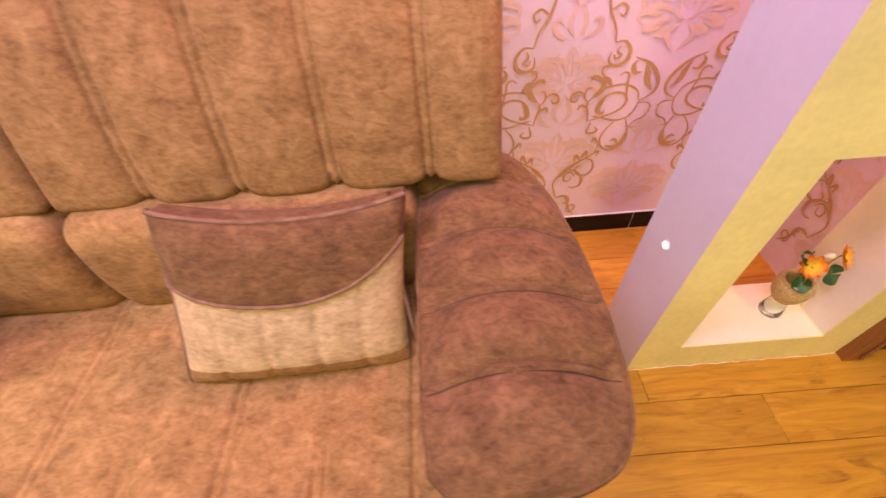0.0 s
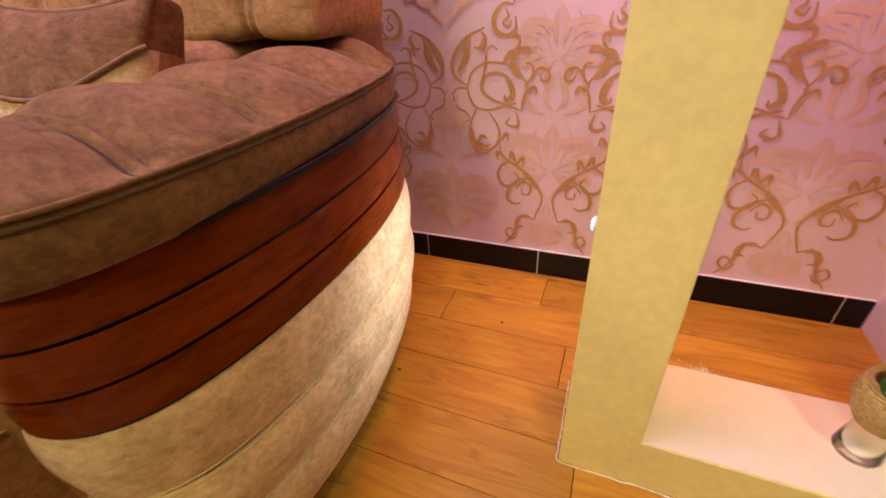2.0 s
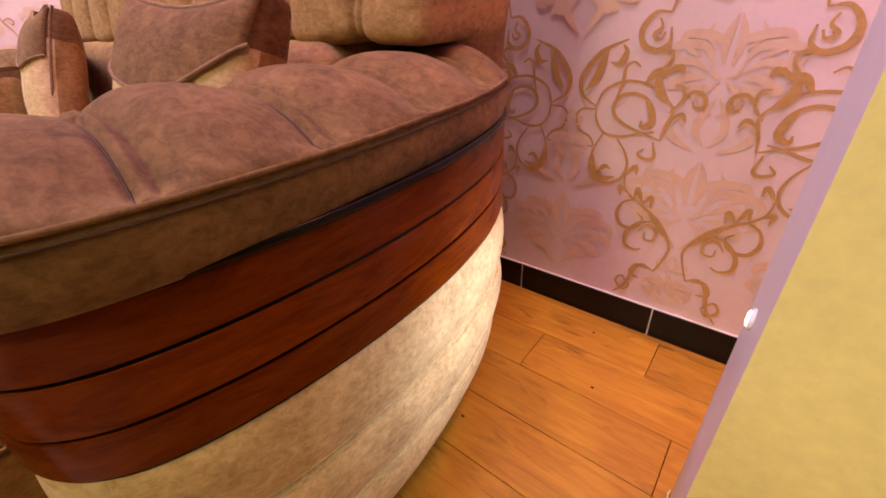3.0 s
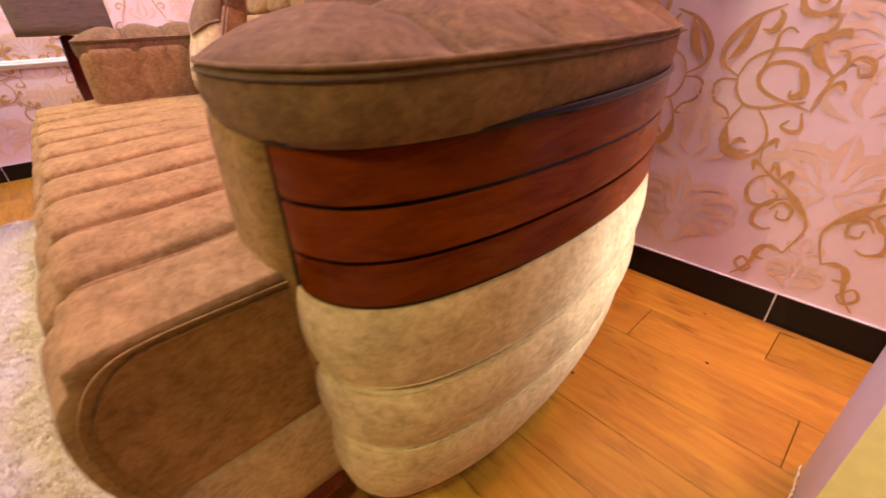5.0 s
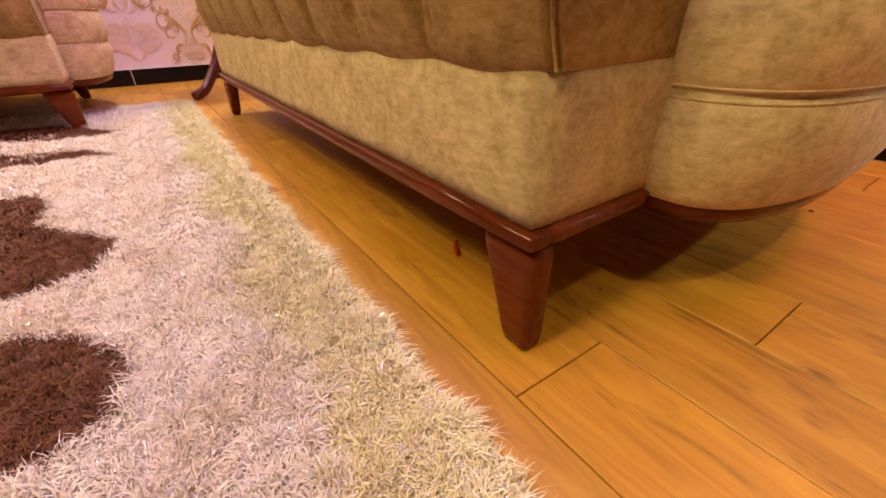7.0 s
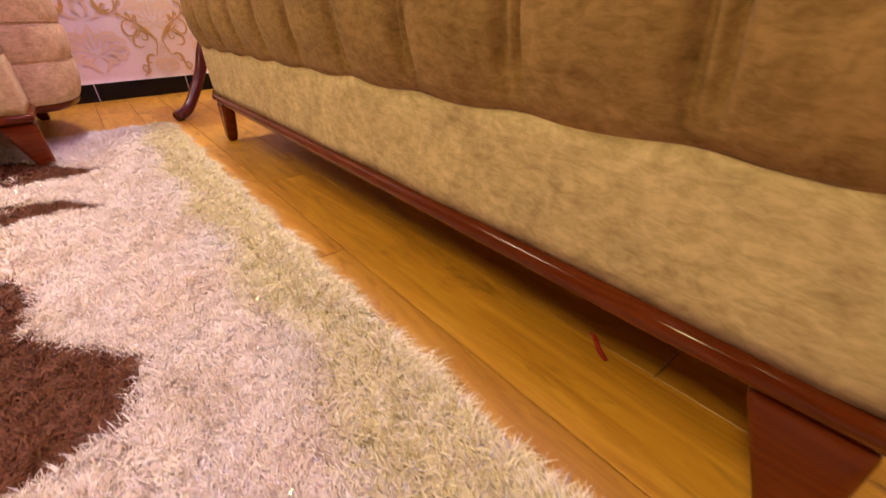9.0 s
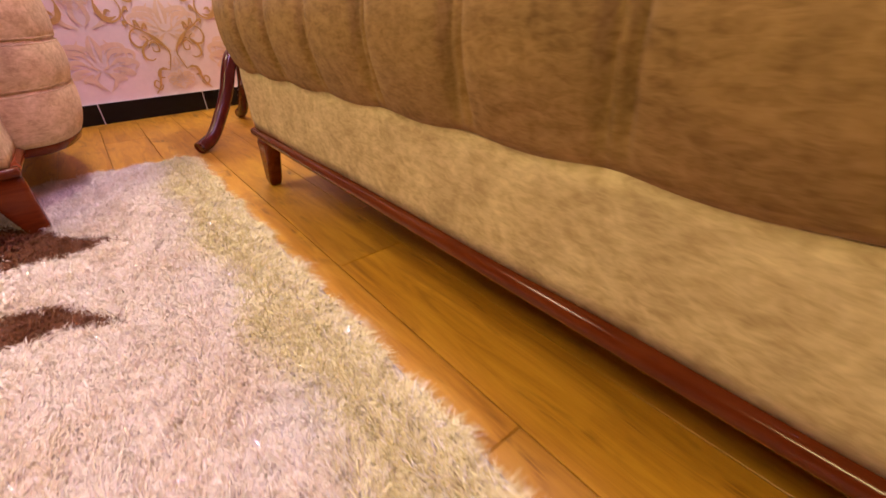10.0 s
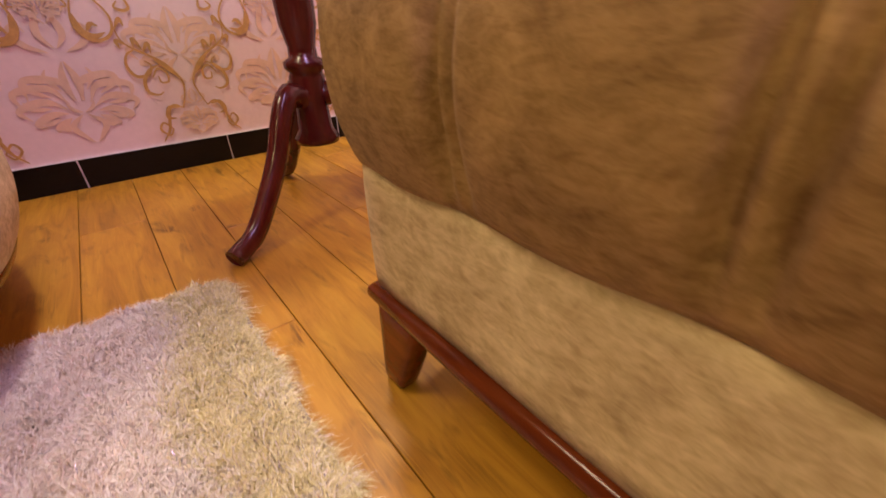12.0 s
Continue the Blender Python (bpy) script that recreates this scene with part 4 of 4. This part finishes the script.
RX0, RX1, RY0, RY1 = -1.865, 1.15, -1.80, -0.084
MOTIFS = [
    [(-0.975, -0.350), (-1.10, -0.425), (-1.16, -0.54), (-1.24, -0.75), (-1.10, -0.75), (-1.02, -0.54), (-1.03, -0.43)],
    [(-0.390, -0.358), (-0.47, -0.43), (-0.545, -0.485), (-0.64, -0.475), (-0.735, -0.505), (-0.80, -0.62), (-0.70, -0.78), (-0.40, -0.80), (-0.25, -0.62), (-0.262, -0.47), (-0.285, -0.395)],
    [(-0.165, -0.475), (-0.126, -0.415), (-0.075, -0.366), (-0.02, -0.353), (0.035, -0.365), (0.062, -0.405), (0.07, -0.50), (0.02, -0.66), (-0.12, -0.64)],
    [(-1.318, -0.332), (-1.40, -0.420), (-1.49, -0.465), (-1.585, -0.560), (-1.60, -0.70), (-1.42, -0.72), (-1.32, -0.560), (-1.295, -0.430)],
    [(0.22, -0.40), (0.36, -0.46), (0.50, -0.62), (0.42, -0.80), (0.24, -0.66), (0.18, -0.50)],
]
# the far half repeats the pattern, turned about the rug's middle
MID = ((RX0 + RX1) / 2, (RY0 + RY1) / 2)
MOTIFS += [[(2 * MID[0] - x, 2 * MID[1] - y) for x, y in poly] for poly in MOTIFS]


def rug():
    thing = anchor("shag_rug", pose(0, 0, 0), "long-pile cream and pink shag rug with dark brown motifs", "rug")
    back = plain("rug_backing", (0.45, 0.36, 0.30), 0.95)
    box_part("backing", (RX0 + 0.01, RY0 + 0.01, 0.0005), (RX1 - 0.01, RY1 - 0.008, 0.007), back, thing, 0.002, (2, 2, 2))
    rng = np.random.default_rng(5)

    def fibre(name, a, b, rough=0.6, metal=0.0):
        m, t, bs = tree(name)
        g = t.nodes.new("ShaderNodeNewGeometry")
        t.links.new(ramp(t, g.outputs["Random Per Island"], [(0.0, a), (1.0, b)]), bs.inputs["Base Color"])
        bs.inputs["Roughness"].default_value = rough
        bs.inputs["Metallic"].default_value = metal
        bs.inputs["Specular IOR Level"].default_value = 0.35
        return m

    mats = [fibre("cream_pile", (0.74, 0.61, 0.49), (0.99, 0.95, 0.88)), fibre("gold_pile", (0.58, 0.46, 0.18), (0.96, 0.88, 0.54)),
            fibre("brown_pile", (0.080, 0.022, 0.007), (0.22, 0.076, 0.026)), fibre("silver_thread", (0.75, 0.70, 0.72), (0.95, 0.92, 0.95), 0.2, 0.7),
            fibre("tan_pile", (0.62, 0.48, 0.33), (0.90, 0.78, 0.62))]

    def tufts(x0, x1, y0, y1, count, tall, wide):
        tx, ty = rng.uniform(x0, x1, count), rng.uniform(y0, y1, count)
        # rounded corner and uneven rim
        rim = 0.010 * np.sin(tx * 31) + 0.006 * np.sin(tx * 83 + 1)
        keep = (ty < RY1 - 0.012 + rim * 0.5) & (tx > RX0 + 0.012)
        cx, cy = RX0 + 0.07, RY1 - 0.07
        keep &= ~((tx < cx) & (ty > cy) & ((tx - cx) ** 2 + (ty - cy) ** 2 > 0.068 ** 2))
        tx, ty = tx[keep], ty[keep]
        tuft = 0.5 + 0.5 * np.sin(tx * 150 + 5 * np.sin(ty * 90)) * np.sin(ty * 140 + 4 * np.sin(tx * 77))
        some = rng.random(len(tx)) < 0.40 + 0.60 * tuft
        tx, ty = tx[some], ty[some]
        n = len(tx)
        kind = np.zeros(n, int)
        edge = RY1 - ty + 0.018 * np.sin(tx * 17) + rng.normal(0, 0.014, n)
        band = (edge < 0.125) & (rng.random(n) < 0.85)
        kind[band] = 1
        jx, jy = tx + rng.normal(0, 0.004, n), ty + rng.normal(0, 0.004, n)
        brown = np.zeros(n, bool)
        for poly in MOTIFS:
            brown |= inside(jx, jy, poly)
        speck = np.sin(tx * 23 + 2.0) * np.sin(ty * 19) > 0.62
        brown &= ~(speck & (rng.random(n) < 0.25) & (tx < -1.1))
        patch = np.sin(tx * 11 + 3 * np.sin(ty * 7)) * np.sin(ty * 13 + 2 * np.sin(tx * 9)) + 0.5 * np.sin(tx * 31 + ty * 27)
        kind[(kind == 0) & (rng.random(n) < 0.20 + 0.34 * patch)] = 4
        kind[brown] = 2
        kind[(rng.random(n) < 0.012) & ~brown] = 3
        # lie of the pile: clumps lean together
        lean_a = 2.0 * np.sin(tx * 29 + 5 * np.sin(ty * 23)) + 2.0 * np.cos(ty * 37 + tx * 19) + rng.normal(0, 1.5, n)
        lean = rng.uniform(0.25, 0.95, n) * tall
        clump = 0.5 + 0.5 * np.sin(tx * 70 + 4 * np.sin(ty * 40)) * np.sin(ty * 64 + 3 * np.sin(tx * 37))
        hgt = tall * rng.uniform(0.50, 1.0, n) * (0.48 + 0.52 * clump)
        hgt[kind == 2] *= 0.82
        outw = np.clip((0.05 - (RY1 - ty)) / 0.05, 0, 1)
        dx, dy = np.cos(lean_a) * lean, np.sin(lean_a) * lean + outw * 0.011
        yaw = rng.uniform(0, np.pi, n)
        wx, wy = np.cos(yaw) * wide / 2, np.sin(yaw) * wide / 2
        z0 = 0.006
        z1 = np.maximum(0.006, z0 + hgt * 0.60 - outw * 0.006)
        z2 = np.maximum(0.003, z0 + hgt - lean * 0.35 - outw * 0.012)
        v = np.empty((n, 5, 3))
        v[:, 0] = np.stack([tx - wx, ty - wy, np.full(n, z0)], 1)
        v[:, 1] = np.stack([tx + wx, ty + wy, np.full(n, z0)], 1)
        mx, my = tx + dx * 0.38, ty + dy * 0.38
        v[:, 2] = np.stack([mx + wx * 0.85, my + wy * 0.85, z1], 1)
        v[:, 3] = np.stack([mx - wx * 0.85, my - wy * 0.85, z1], 1)
        v[:, 4] = np.stack([tx + dx, ty + dy, z2], 1)
        return v, kind

    def pile(name, batches):
        vs = np.concatenate([b[0] for b in batches])
        ks = np.concatenate([b[1] for b in batches])
        n = len(vs)
        me = bpy.data.meshes.new(name)
        me.vertices.add(n * 5)
        me.vertices.foreach_set("co", vs.reshape(-1))
        base = np.arange(n)[:, None] * 5
        loops = np.concatenate([base + np.array([0, 1, 2, 3]), base + np.array([3, 2, 4])], 1)
        me.loops.add(n * 7)
        me.loops.foreach_set("vertex_index", loops.reshape(-1).astype(np.int32))
        me.polygons.add(n * 2)
        start = (np.arange(n)[:, None] * 7 + np.array([0, 4])).reshape(-1)
        me.polygons.foreach_set("loop_start", start.astype(np.int32))
        for m in mats:
            me.materials.append(m)
        me.polygons.foreach_set("material_index", np.repeat(ks, 2).astype(np.int32))
        me.update(calc_edges=True)
        me.validate()
        ob = new(name, me)
        ob["kind"] = "stuff"
        under(ob, thing, "shaggy cream, gold and brown pile")

    near = [tufts(-1.88, 0.45, -0.50, RY1, 480000, 0.027, 0.0014), tufts(-1.88, 0.45, -0.70, -0.50, 60000, 0.027, 0.003)]
    far = [tufts(0.45, RX1, -0.60, RY1, 22000, 0.027, 0.005), tufts(RX0, RX1, RY0, -0.70, 60000, 0.027, 0.008)]
    pile("pile", near + far)


rug()


# ---- floor planks ----
def planks():
    pitch, y0, length = 0.139, -0.0325, 1.174
    known = {0: 0.244, 2: 0.353, 3: 1.022, 4: 0.688, 6: 0.630}
    meshes = {}
    k0, k1 = int((FRONT - y0) / pitch) - 1, int((BACK - y0) / pitch) + 1
    for k in range(k0, k1 + 1):
        ya, yb = max(FRONT, y0 + pitch * k), min(BACK, y0 + pitch * (k + 1))
        if yb - ya < 0.01:
            continue
        joint = known.get(k, random.uniform(0, length))
        x = joint - math.ceil((joint - LEFT) / length) * length
        while x < RIGHT:
            a, b = max(LEFT, x), min(RIGHT, x + length)
            x += length
            if b - a < 0.01:
                continue
            key = (round(b - a, 3), round(yb - ya, 3))
            if key not in meshes:
                lx, ly = (b - a) / 2 - 0.0007, (yb - ya) / 2 - 0.0007
                c = 0.0010
                v = [(sx * lx, sy * ly, -0.009) for sx, sy in ((-1, -1), (1, -1), (1, 1), (-1, 1))]
                v += [(sx * lx, sy * ly, -c) for sx, sy in ((-1, -1), (1, -1), (1, 1), (-1, 1))]
                v += [(sx * (lx - c), sy * (ly - c), 0.0) for sx, sy in ((-1, -1), (1, -1), (1, 1), (-1, 1))]
                f = [(8, 9, 10, 11)]
                for i in range(4):
                    j = (i + 1) % 4
                    f += [(i, j, 4 + j, 4 + i), (4 + i, 4 + j, 8 + j, 8 + i)]
                me = bpy.data.meshes.new("plank")
                me.from_pydata(v, [], f)
                me.materials.append(PLANK)
                meshes[key] = me
            ob = new("plank", meshes[key])
            ob.location = ((a + b) / 2, (ya + yb) / 2, 0)
            ob.parent = subfloor


planks()
